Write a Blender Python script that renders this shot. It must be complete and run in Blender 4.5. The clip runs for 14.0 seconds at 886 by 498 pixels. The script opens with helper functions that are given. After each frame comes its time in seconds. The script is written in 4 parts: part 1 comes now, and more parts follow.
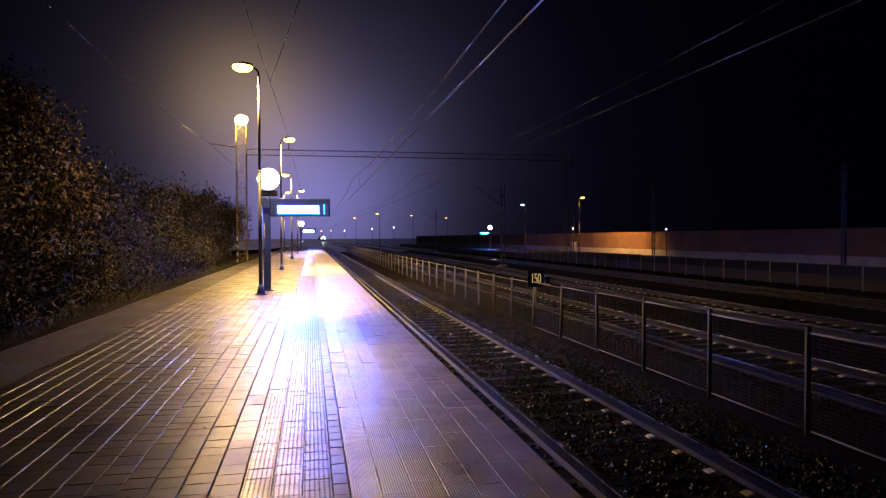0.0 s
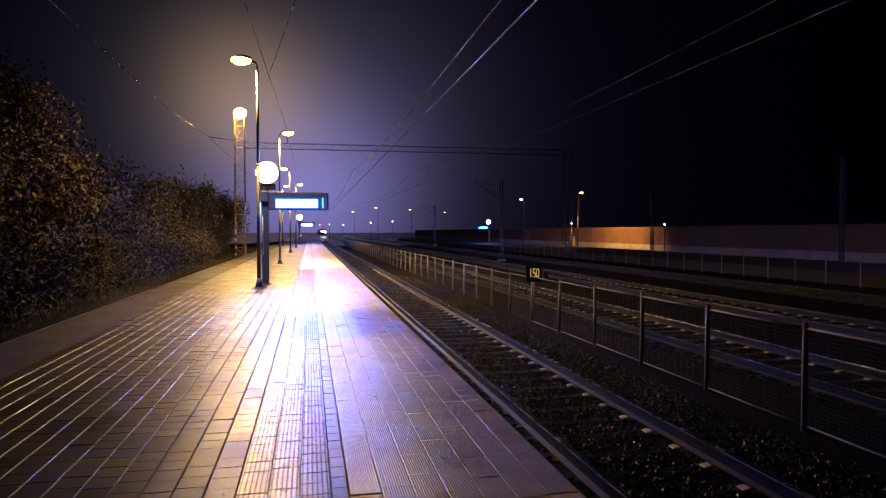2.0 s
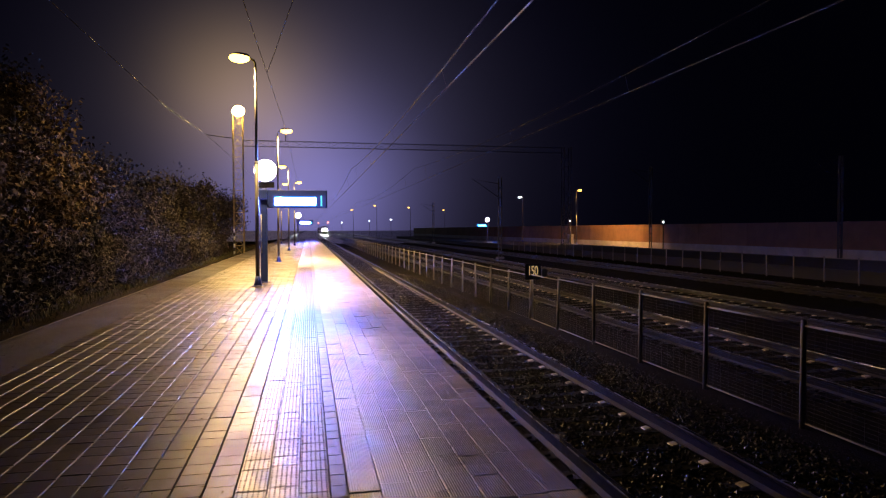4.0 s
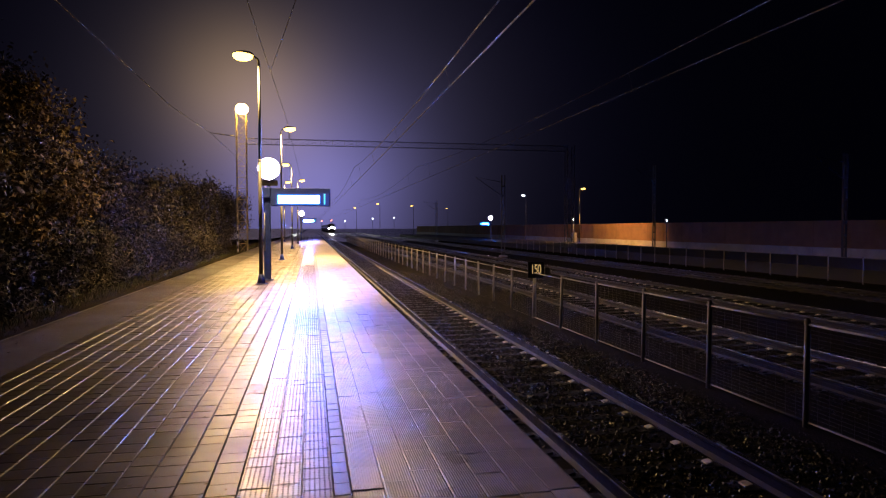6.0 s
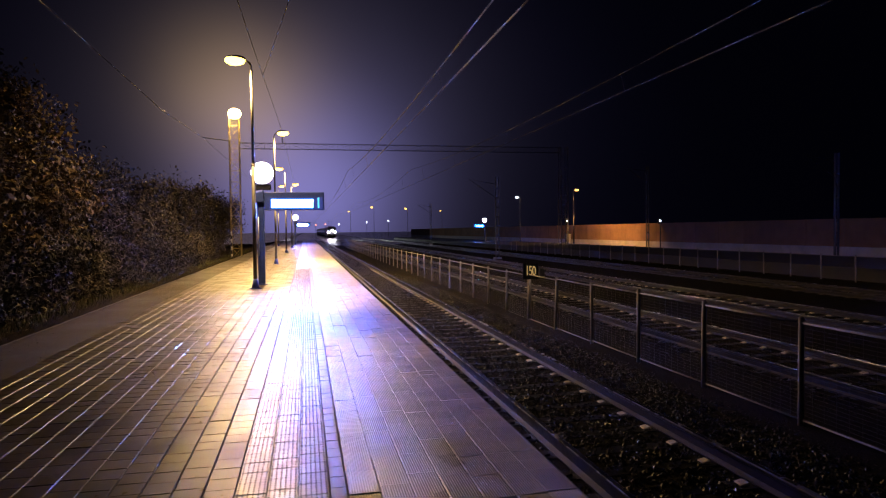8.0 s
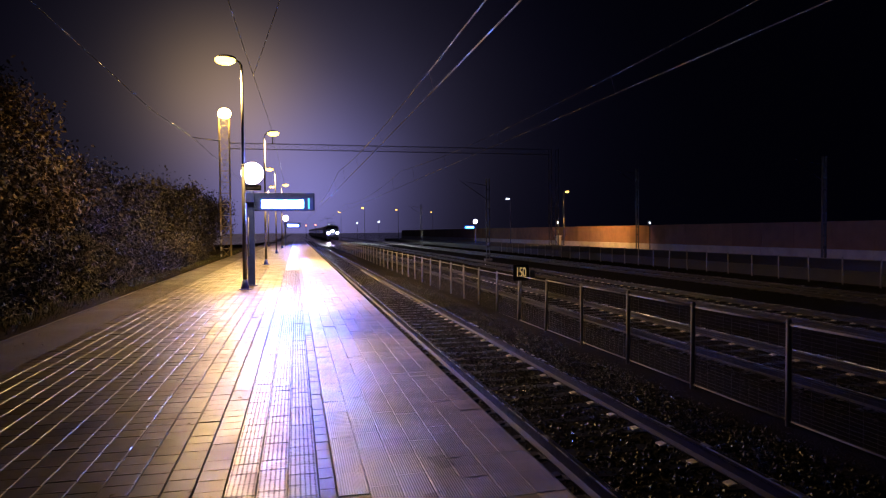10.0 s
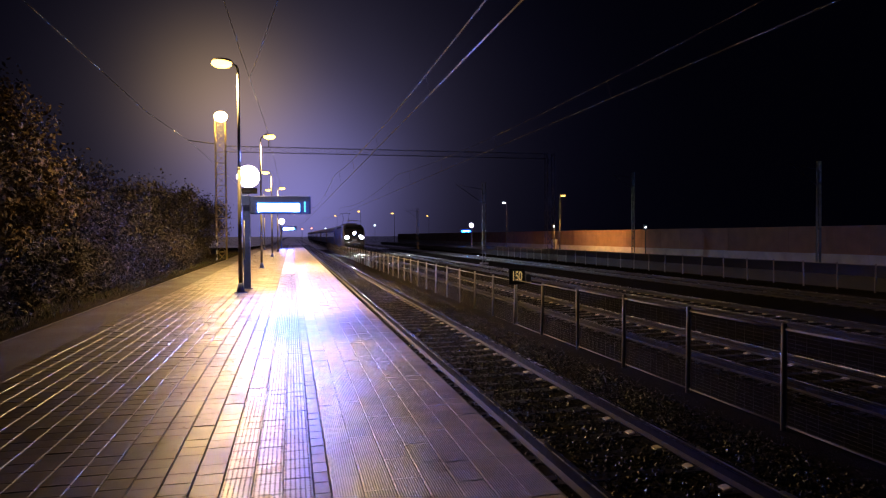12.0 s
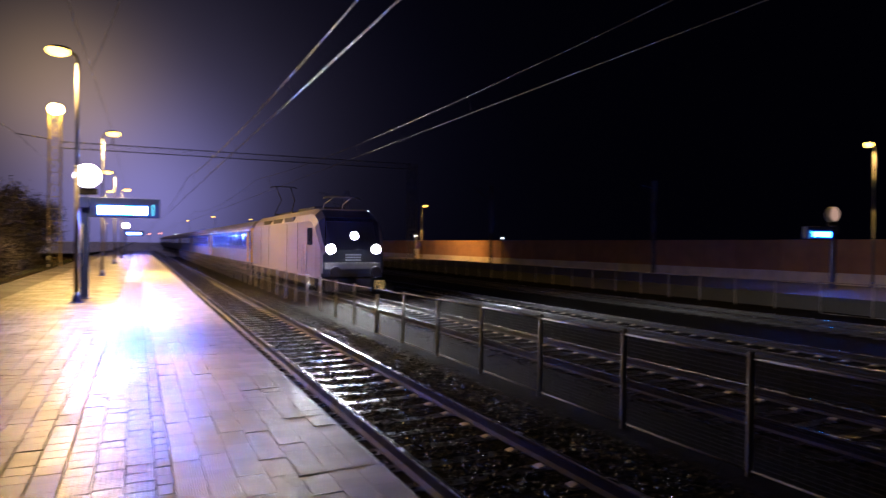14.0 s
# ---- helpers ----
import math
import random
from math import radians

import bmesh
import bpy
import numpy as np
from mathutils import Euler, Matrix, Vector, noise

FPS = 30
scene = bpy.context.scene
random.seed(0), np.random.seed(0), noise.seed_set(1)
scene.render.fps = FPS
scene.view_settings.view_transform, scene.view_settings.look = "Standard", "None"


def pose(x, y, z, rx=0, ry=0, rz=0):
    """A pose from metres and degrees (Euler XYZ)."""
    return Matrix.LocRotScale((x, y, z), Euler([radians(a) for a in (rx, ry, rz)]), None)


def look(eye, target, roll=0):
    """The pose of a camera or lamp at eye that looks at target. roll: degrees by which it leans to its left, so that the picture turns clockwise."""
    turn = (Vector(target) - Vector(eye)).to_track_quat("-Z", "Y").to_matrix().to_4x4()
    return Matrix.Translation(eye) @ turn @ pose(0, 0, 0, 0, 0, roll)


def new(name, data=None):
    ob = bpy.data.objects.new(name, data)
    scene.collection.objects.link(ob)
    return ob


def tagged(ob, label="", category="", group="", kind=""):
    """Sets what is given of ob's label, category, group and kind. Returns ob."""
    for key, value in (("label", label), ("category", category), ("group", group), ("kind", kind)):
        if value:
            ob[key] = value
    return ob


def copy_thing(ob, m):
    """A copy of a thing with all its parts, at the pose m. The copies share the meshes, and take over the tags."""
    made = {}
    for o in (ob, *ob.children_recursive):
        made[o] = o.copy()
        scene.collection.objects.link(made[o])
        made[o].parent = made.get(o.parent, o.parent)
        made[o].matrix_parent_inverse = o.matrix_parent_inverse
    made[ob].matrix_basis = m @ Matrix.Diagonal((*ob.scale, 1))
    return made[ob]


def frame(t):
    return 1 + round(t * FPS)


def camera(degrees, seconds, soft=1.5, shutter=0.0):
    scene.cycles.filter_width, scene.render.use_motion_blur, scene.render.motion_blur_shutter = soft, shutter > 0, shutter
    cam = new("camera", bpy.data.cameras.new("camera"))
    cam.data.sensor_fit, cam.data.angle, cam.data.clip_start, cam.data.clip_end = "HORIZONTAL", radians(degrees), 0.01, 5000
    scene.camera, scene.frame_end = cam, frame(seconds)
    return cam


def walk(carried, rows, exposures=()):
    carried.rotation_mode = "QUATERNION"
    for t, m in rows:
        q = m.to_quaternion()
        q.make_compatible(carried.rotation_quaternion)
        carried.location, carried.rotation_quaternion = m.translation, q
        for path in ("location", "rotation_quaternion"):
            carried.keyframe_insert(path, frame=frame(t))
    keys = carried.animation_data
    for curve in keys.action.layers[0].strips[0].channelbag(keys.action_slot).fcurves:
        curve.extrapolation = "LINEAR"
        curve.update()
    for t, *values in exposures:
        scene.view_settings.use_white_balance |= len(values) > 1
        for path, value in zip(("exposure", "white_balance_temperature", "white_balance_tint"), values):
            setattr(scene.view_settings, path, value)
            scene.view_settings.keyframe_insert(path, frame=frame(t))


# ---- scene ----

# ---- camera: hand-held, standing on the platform ----
cam = camera(68.17, 14.0, soft=1.25, shutter=0.6)
EYE = (0.0, 0.0, 1.70)
PATH = [
    (0.0, pose(*EYE, 88.96, 0.33, -11.39)),
    (0.5, pose(*EYE, 88.82, 0.39, -11.26)),
    (1.0, pose(*EYE, 88.74, 0.50, -11.34)),
    (1.5, pose(*EYE, 88.58, 0.20, -11.31)),
    (2.0, pose(*EYE, 88.46, 0.10, -11.52)),
    (2.5, pose(*EYE, 88.51, 0.25, -11.49)),
    (3.0, pose(*EYE, 88.45, 0.28, -11.75)),
    (5.5, pose(*EYE, 88.12, -0.02, -11.37)),
    (6.0, pose(*EYE, 88.12, 0.08, -11.36)),
    (6.5, pose(*EYE, 88.12, 0.27, -11.38)),
    (7.0, pose(*EYE, 88.14, 0.42, -11.78)),
    (7.5, pose(*EYE, 88.29, 0.52, -11.62)),
    (8.0, pose(*EYE, 88.34, 0.68, -11.86)),
    (10.5, pose(*EYE, 88.44, 0.42, -12.73)),
    (11.0, pose(*EYE, 88.16, 0.39, -12.57)),
    (11.5, pose(*EYE, 88.54, 0.39, -12.65)),
    (12.0, pose(*EYE, 88.76, 0.33, -13.02)),
    (12.5, pose(*EYE, 88.98, 0.23, -13.96)),
    (13.0, pose(*EYE, 89.00, -0.02, -16.05)),
    (13.5, pose(*EYE, 88.96, -0.25, -19.32)),
    (13.6, pose(*EYE, 88.94, -0.30, -20.08)),
    (13.7, pose(*EYE, 89.08, -0.36, -21.02)),
    (13.8, pose(*EYE, 89.22, -0.41, -22.25)),
    (13.9, pose(*EYE, 89.40, -0.47, -23.61)),
    (14.0, pose(*EYE, 89.55, -0.52, -25.03)),
]
walk(cam, PATH)

# ---- plan, in metres: y along the rails, x across, platform top at z = 0 ----
RAIL_TOP = -0.55
EDGE_X = 1.71
PLAT_LEFT = -4.70
PLAT_END = 125.0
PLAT_START = -25.0
TRACKS = (3.395, 8.30, 13.10, 18.60)
FENCE_X = 6.06
SODIUM = (1.0, 0.60, 0.20)

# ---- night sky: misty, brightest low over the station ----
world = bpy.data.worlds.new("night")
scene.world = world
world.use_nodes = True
wt = world.node_tree
wt.nodes.clear()
w_out = wt.nodes.new("ShaderNodeOutputWorld")
w_bg = wt.nodes.new("ShaderNodeBackground")
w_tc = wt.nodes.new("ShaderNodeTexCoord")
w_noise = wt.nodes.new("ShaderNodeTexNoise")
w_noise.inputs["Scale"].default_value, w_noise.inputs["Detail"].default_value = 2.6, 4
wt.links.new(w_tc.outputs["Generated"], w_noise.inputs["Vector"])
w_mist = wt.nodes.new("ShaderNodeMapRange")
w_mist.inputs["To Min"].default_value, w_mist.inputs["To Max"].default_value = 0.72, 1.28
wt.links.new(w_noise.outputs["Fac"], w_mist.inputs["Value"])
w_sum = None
# misty halos of sodium lamps and screens, painted into the sky colour: (direction, fall, colour)
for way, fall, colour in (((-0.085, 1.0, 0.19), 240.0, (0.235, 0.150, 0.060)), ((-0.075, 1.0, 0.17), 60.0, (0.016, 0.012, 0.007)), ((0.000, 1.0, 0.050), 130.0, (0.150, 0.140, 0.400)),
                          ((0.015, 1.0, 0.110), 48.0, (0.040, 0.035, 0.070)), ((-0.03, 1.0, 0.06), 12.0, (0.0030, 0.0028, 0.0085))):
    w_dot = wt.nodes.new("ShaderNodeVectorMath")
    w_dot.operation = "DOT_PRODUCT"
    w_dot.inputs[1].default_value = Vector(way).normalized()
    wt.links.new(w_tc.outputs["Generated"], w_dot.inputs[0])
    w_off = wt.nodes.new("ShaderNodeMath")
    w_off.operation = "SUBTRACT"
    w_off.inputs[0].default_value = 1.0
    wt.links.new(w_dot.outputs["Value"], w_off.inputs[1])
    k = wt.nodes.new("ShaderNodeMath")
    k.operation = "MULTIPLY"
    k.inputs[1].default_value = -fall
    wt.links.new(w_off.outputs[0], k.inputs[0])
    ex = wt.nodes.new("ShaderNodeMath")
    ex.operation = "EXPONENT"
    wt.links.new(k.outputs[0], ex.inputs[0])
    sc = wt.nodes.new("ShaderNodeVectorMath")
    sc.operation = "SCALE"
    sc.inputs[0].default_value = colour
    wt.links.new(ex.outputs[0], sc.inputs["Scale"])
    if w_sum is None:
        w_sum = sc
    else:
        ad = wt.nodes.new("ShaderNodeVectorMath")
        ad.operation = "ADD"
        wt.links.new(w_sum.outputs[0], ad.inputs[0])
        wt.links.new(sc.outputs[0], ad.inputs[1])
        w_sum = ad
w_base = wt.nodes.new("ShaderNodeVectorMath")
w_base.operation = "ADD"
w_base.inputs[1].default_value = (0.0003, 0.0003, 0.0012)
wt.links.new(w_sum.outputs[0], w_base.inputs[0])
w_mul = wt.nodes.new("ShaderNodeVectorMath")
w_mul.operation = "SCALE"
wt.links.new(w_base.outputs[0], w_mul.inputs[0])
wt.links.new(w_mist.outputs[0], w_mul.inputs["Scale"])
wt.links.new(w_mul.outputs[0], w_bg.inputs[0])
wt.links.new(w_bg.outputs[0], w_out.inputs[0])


def area_lamp(name, at, target, watts, colour, size, spread=180):
    data = bpy.data.lights.new(name, "AREA")
    data.shape, data.size, data.energy, data.color = "DISK", size, watts, colour
    data.spread = radians(spread)
    ob = new(name, data)
    ob.matrix_world = look(at, target)
    return ob


# light of the lanterns: (x, y, z, watts)
LANTERNS = [(-1.93, 20.44, 6.74, 900), (-1.00, 35.70, 6.84, 2300), (-1.93, 54.85, 6.74, 1000), (-0.95, 72.35, 6.70, 900), (-2.72, 82.0, 7.1, 1100)]
for x, y, z, w in LANTERNS:
    area_lamp("lantern_light", (x, y, z - 0.16), (x, y, 0), w, SODIUM, 0.22, 172)
area_lamp("flood_light", (-4.6, 50.2, 10.55), (-2.0, 30.0, 0.0), 1300, SODIUM, 0.4, 135)
area_lamp("far_light", (33.0, 20.6, 6.62), (33.0, 20.6, 0.0), 200, SODIUM, 0.25, 160)
area_lamp("far_light", (33.75, 77.7, 6.45), (38.5, 84.0, 0.0), 4200, (1.0, 0.5, 0.14), 0.25, 160)


# ---- materials ----
def surface(name, base, rough=0.5, metal=0.0, spread=0.25, scale=6.0, fine=60.0, bump=0.2, depth=0.004, wet=0.0, piece=0.0, tint=None, spec=0.5):
    """A worn surface: colour varied at two scales, uneven gloss, fine relief; piece: how much each separate piece differs."""
    m = bpy.data.materials.new(name)
    m.use_nodes = True
    t = m.node_tree
    b = t.nodes["Principled BSDF"]
    N, L = t.nodes.new, t.links.new
    tc = N("ShaderNodeNewGeometry")
    n1 = N("ShaderNodeTexNoise")
    n1.inputs["Scale"].default_value, n1.inputs["Detail"].default_value = scale, 6
    n2 = N("ShaderNodeTexNoise")
    n2.inputs["Scale"].default_value, n2.inputs["Detail"].default_value = fine, 4
    for n in (n1, n2):
        L(tc.outputs["Position"], n.inputs["Vector"])
    add = N("ShaderNodeMath")
    add.operation = "MULTIPLY_ADD"
    L(n1.outputs["Fac"], add.inputs[0])
    add.inputs[1].default_value = 0.65
    half = N("ShaderNodeMath")
    half.operation = "MULTIPLY"
    L(n2.outputs["Fac"], half.inputs[0])
    half.inputs[1].default_value = 0.35
    L(half.outputs[0], add.inputs[2])
    ramp = N("ShaderNodeValToRGB")
    dark = [c * (1 - spread) for c in base]
    light = [min(1, c * (1 + spread)) for c in (tint or base)]
    ramp.color_ramp.elements[0].position, ramp.color_ramp.elements[0].color = 0.3, (*dark, 1)
    ramp.color_ramp.elements[1].position, ramp.color_ramp.elements[1].color = 0.7, (*light, 1)
    L(add.outputs[0], ramp.inputs[0])
    colour = ramp.outputs[0]
    if piece:
        info, isl = N("ShaderNodeObjectInfo"), N("ShaderNodeNewGeometry")
        s = N("ShaderNodeMath")
        s.operation = "ADD"
        L(info.outputs["Random"], s.inputs[0])
        L(isl.outputs["Random Per Island"], s.inputs[1])
        fr = N("ShaderNodeMath")
        fr.operation = "FRACT"
        L(s.outputs[0], fr.inputs[0])
        mr = N("ShaderNodeMapRange")
        mr.inputs["To Min"].default_value, mr.inputs["To Max"].default_value = 1 - piece, 1 + piece
        L(fr.outputs[0], mr.inputs["Value"])
        hsv = N("ShaderNodeHueSaturation")
        L(mr.outputs[0], hsv.inputs["Value"])
        L(colour, hsv.inputs["Color"])
        colour = hsv.outputs[0]
    L(colour, b.inputs["Base Color"])
    r = N("ShaderNodeMapRange")
    L(n1.outputs["Fac"], r.inputs["Value"])
    r.inputs["From Min"].default_value, r.inputs["From Max"].default_value = 0.3, 0.7
    r.inputs["To Min"].default_value, r.inputs["To Max"].default_value = max(0.04, rough - wet), min(1, rough + 0.12)
    L(r.outputs[0], b.inputs["Roughness"])
    b.inputs["Metallic"].default_value = metal
    b.inputs["Specular IOR Level"].default_value = spec
    if bump:
        bp = N("ShaderNodeBump")
        bp.inputs["Strength"].default_value, bp.inputs["Distance"].default_value = bump, depth
        L(n2.outputs["Fac"], bp.inputs["Height"])
        L(bp.outputs[0], b.inputs["Normal"])
    return m


def glow(name, colour, strength):
    m = bpy.data.materials.new(name)
    m.use_nodes = True
    b = m.node_tree.nodes["Principled BSDF"]
    b.inputs["Base Color"].default_value = (0.03, 0.03, 0.03, 1)
    b.inputs["Emission Color"].default_value = (*colour, 1)
    b.inputs["Emission Strength"].default_value = strength
    return m


M_BRICK = surface("wet_paving_brick", (0.052, 0.028, 0.011), 0.40, spread=0.5, scale=1.3, fine=140, bump=0.35, depth=0.002, wet=0.12, piece=0.28, spec=0.34)
M_SLAB = surface("wet_ribbed_slab", (0.60, 0.555, 0.58), 0.40, spread=0.34, scale=1.6, fine=160, bump=0.3, depth=0.002, wet=0.14, piece=0.16, spec=0.8)
M_TACT = surface("tactile_concrete", (0.42, 0.395, 0.38), 0.38, spread=0.22, scale=4, fine=160, bump=0.25, depth=0.002, wet=0.12, piece=0.1, spec=0.8)
# dark stud colour stands for the shade on each stud's near side
M_STUD = surface("shaded_tactile_stud", (0.05, 0.042, 0.042), 0.6, spread=0.4, scale=9, fine=160, bump=0.3, depth=0.002, piece=0.5, spec=0.25)
M_BLOCK = surface("border_brick", (0.36, 0.335, 0.33), 0.40, spread=0.25, scale=4, fine=140, bump=0.3, depth=0.002, wet=0.1, piece=0.18, spec=0.8)
M_JOINT = surface("damp_joint_sand", (0.11, 0.095, 0.08), 0.36, spread=0.4, scale=20, fine=300, bump=0.3, depth=0.002)
M_ASPHALT = surface("worn_platform_asphalt", (0.026, 0.016, 0.008), 0.62, spread=0.55, scale=0.9, fine=90, bump=0.8, depth=0.008, wet=0.15, spec=0.22)
M_FARPLAT = surface("dark_far_asphalt", (0.035, 0.034, 0.033), 0.6, spread=0.4, scale=1.5, fine=60, bump=0.4, depth=0.004)
M_CONC = surface("platform_concrete", (0.22, 0.21, 0.20), 0.65, spread=0.35, scale=2, fine=60, bump=0.4, depth=0.006)
M_SOIL = surface("damp_soil", (0.022, 0.018, 0.013), 0.8, spread=0.5, scale=1.2, fine=25, bump=0.6, depth=0.03, spec=0.0)
M_BED = surface("ballast_bed", (0.014, 0.012, 0.011), 0.75, spread=0.5, scale=1.0, fine=30, bump=0.7, depth=0.03, spec=0.05)
# far ground paler and glossy, mirroring the sky glow in place of haze
M_HAZEFAR = surface("hazy_distant_ground", (0.03, 0.028, 0.028), 0.32, spread=0.4, scale=0.3, fine=3, bump=0.1, depth=0.02, wet=0.1)
M_STONE = surface("ballast_stone", (0.024, 0.020, 0.018), 0.42, spread=0.4, scale=9, fine=80, bump=0.3, wet=0.18, piece=0.5, spec=0.16)
M_SLEEPER = surface("concrete_sleeper", (0.014, 0.013, 0.012), 0.34, spread=0.35, scale=5, fine=90, bump=0.3, wet=0.16, piece=0.2, spec=0.3)
M_RAILTOP = surface("polished_rail", (0.72, 0.70, 0.68), 0.19, 1.0, spread=0.12, scale=3, fine=200, bump=0.04, depth=0.001, wet=0.08)
# wet head steel, a faint blue reflection put into its colour
M_HEADSIDE = surface("wet_blue_rail_head_side", (0.12, 0.12, 0.16), 0.26, 0.6, spread=0.25, scale=4, fine=90, bump=0.1, depth=0.001, wet=0.1)
# upper foot faces of the rail paler: lamplight put into the colour
M_FOOT = surface("lit_rail_foot", (0.07, 0.066, 0.066), 0.45, 0.0, spread=0.4, scale=8, fine=90, bump=0.4)
M_MESH = surface("fence_wire", (0.055, 0.052, 0.050), 0.5, 0.2, spread=0.2, scale=6, fine=60, bump=0)
# near-black steel for rail webs and dull clips
M_DARKSTEEL = surface("dark_rail_steel", (0.014, 0.012, 0.014), 0.40, 0.0, spread=0.4, scale=8, fine=90, bump=0.3, wet=0.1, spec=0.15)
M_CLIP = surface("pale_fastening", (0.80, 0.72, 0.58), 0.26, spread=0.2, scale=30, fine=200, bump=0.2, piece=0.35)
M_GALV = surface("galvanised_steel", (0.36, 0.36, 0.355), 0.45, 0.45, spread=0.25, scale=4, fine=60, bump=0.15, wet=0.1)
M_POST = surface("weathered_fence_post", (0.27, 0.25, 0.22), 0.55, 0.0, spread=0.3, scale=5, fine=60, bump=0.2)
M_POLE = surface("weathered_pole", (0.13, 0.13, 0.13), 0.5, 0.3, spread=0.3, scale=4, fine=60, bump=0.2)
# dark blue paint, its blue strengthened to stand for bloom round the screen
M_DARKPAINT = surface("dark_blue_paint_bloom", (0.026, 0.050, 0.28), 0.32, spread=0.25, scale=5, fine=90, bump=0.1)
M_BLACK = surface("black_casing", (0.010, 0.011, 0.016), 0.35, spread=0.3, scale=6, fine=90, bump=0.1)
# left mast steel, the floodlight's yellow put into its colour
M_YELLOW = surface("floodlit_lattice_colour", (0.42, 0.34, 0.16), 0.5, 0.2, spread=0.3, scale=4, fine=60, bump=0.2)
M_MASTP = surface("mast_steel", (0.085, 0.085, 0.08), 0.5, 0.4, spread=0.3, scale=3, fine=50, bump=0.2)
M_WIRE = surface("copper_wire", (0.10, 0.085, 0.075), 0.4, 0.9, spread=0.2, scale=3, fine=50, bump=0.0)
M_WALL = surface("noise_wall_panel", (0.30, 0.17, 0.09), 0.75, spread=0.3, scale=0.8, fine=18, bump=0.4, piece=0.18)
M_PLINTH = surface("wall_plinth", (0.58, 0.55, 0.48), 0.7, spread=0.25, scale=1.0, fine=20, bump=0.3)
M_BARK = surface("bark", (0.13, 0.11, 0.09), 0.85, spread=0.5, scale=6, fine=40, bump=0.8, depth=0.02)
M_LEAF = surface("birch_leaves", (0.075, 0.053, 0.024), 0.6, spread=0.3, scale=0.9, fine=8, bump=0, piece=0.25, tint=(0.095, 0.066, 0.026), spec=0.2)
M_LEAF2 = surface("shrub_leaves", (0.055, 0.048, 0.040), 0.65, spread=0.4, scale=0.8, fine=8, bump=0, piece=0.2, spec=0.15)
M_GRASS = surface("verge_grass", (0.055, 0.060, 0.02), 0.6, spread=0.4, scale=2.0, fine=30, bump=0, piece=0.4)
M_SILVER = surface("silver_loco_paint", (0.27, 0.245, 0.21), 0.42, 0.0, spread=0.2, scale=0.8, fine=12, bump=0.05, wet=0.08)
# cab front and its band coloured dark: unlit behind the headlight glare
M_FRONT = surface("loco_front_shade", (0.022, 0.024, 0.03), 0.35, spread=0.2, scale=1.5, fine=30, bump=0.05)
M_GREYFRONT = surface("loco_band_darkened", (0.09, 0.085, 0.08), 0.4, spread=0.25, scale=2.0, fine=30, bump=0.05)
M_BLUECAR = surface("coach_blue_paint", (0.02, 0.05, 0.26), 0.3, spread=0.2, scale=0.7, fine=20, bump=0.04)
M_GUTTER = surface("white_bands_gutter_sheen", (0.75, 0.74, 0.72), 0.3, spread=0.1, scale=1.5, fine=20, bump=0.0)
M_GREYCAR = surface("coach_grey_paint", (0.36, 0.36, 0.37), 0.4, spread=0.2, scale=0.7, fine=20, bump=0.04)
M_YELCAR = surface("coach_yellow_paint", (0.62, 0.40, 0.05), 0.4, spread=0.2, scale=1.5, fine=20, bump=0.04)
M_UNDER = surface("underframe_grime", (0.03, 0.028, 0.026), 0.7, spread=0.4, scale=4, fine=40, bump=0.4)
M_ROOF = surface("coach_roof_grey", (0.30, 0.29, 0.29), 0.3, spread=0.25, scale=1.5, fine=20, bump=0.1)
M_GLASS = surface("dark_window_glass", (0.012, 0.014, 0.02), 0.08, spread=0.1, scale=2, fine=20, bump=0, spec=0.8)
M_SIGNFACE = surface("sign_black", (0.014, 0.014, 0.013), 0.5, spread=0.2, scale=8, fine=60, bump=0.05)
# board figures are no lamp: glow added so they read bright
M_SIGNTEXT = glow("yellow_figures_added_glow", (1.0, 0.66, 0.25), 0.5)
G_SODIUM = glow("sodium_lens", (1.0, 0.60, 0.11), 8)
G_FLOOD = glow("floodlight_lens", (1.0, 0.60, 0.12), 200)
G_FARSOD = glow("far_sodium_lens", (1.0, 0.55, 0.10), 5)
G_WHITE = glow("far_white_lens", (0.8, 0.85, 1.0), 6)
G_RED = glow("signal_red_lens", (1.0, 0.30, 0.22), 5)
G_CLOCK = glow("clock_face_glow", (0.92, 0.76, 1.0), 46)
G_SCREEN = glow("screen_glow", (0.060, 0.14, 1.0), 1250)
G_FIELD = glow("number_field_glow", (0.02, 0.10, 0.85), 0.32)
# bloom round the bright screen, added as a glowing cyan rim
G_RIM = glow("screen_bloom_glow", (0.03, 0.42, 1.0), 1.3)
G_SCREENFAR = glow("far_screen_glow", (0.004, 0.09, 1.0), 320)
# unlit clock face: warm lamplight on it put in as a dim glow
G_CLOCKDIM = glow("unlit_clock_face_glow", (1.0, 0.62, 0.50), 0.45)
G_DIGIT = glow("digit_glow", (0.10, 0.75, 1.0), 1.6)
G_HEAD = glow("headlight_glow", (0.93, 0.97, 1.0), 1200)
# bluish reflection in coach windows, put in as faint glow
G_WINDOW = glow("window_reflection_glow", (0.30, 0.42, 1.0), 0.9)


# ---- mesh helpers ----
def mesh_of(name, bm, mats):
    me = bpy.data.meshes.new(name)
    bm.to_mesh(me)
    bm.free()
    for m in mats if isinstance(mats, (list, tuple)) else [mats]:
        me.materials.append(m)
    return me


def part(name, bm, material, parent, label=""):
    ob = new(name, mesh_of(name, bm, material))
    ob.parent = parent
    if label:
        ob["label"] = label
    return ob


def thing(name, bm, material, label, category, group="", kind=""):
    return tagged(new(name, mesh_of(name, bm, material)), label, category, group, kind)


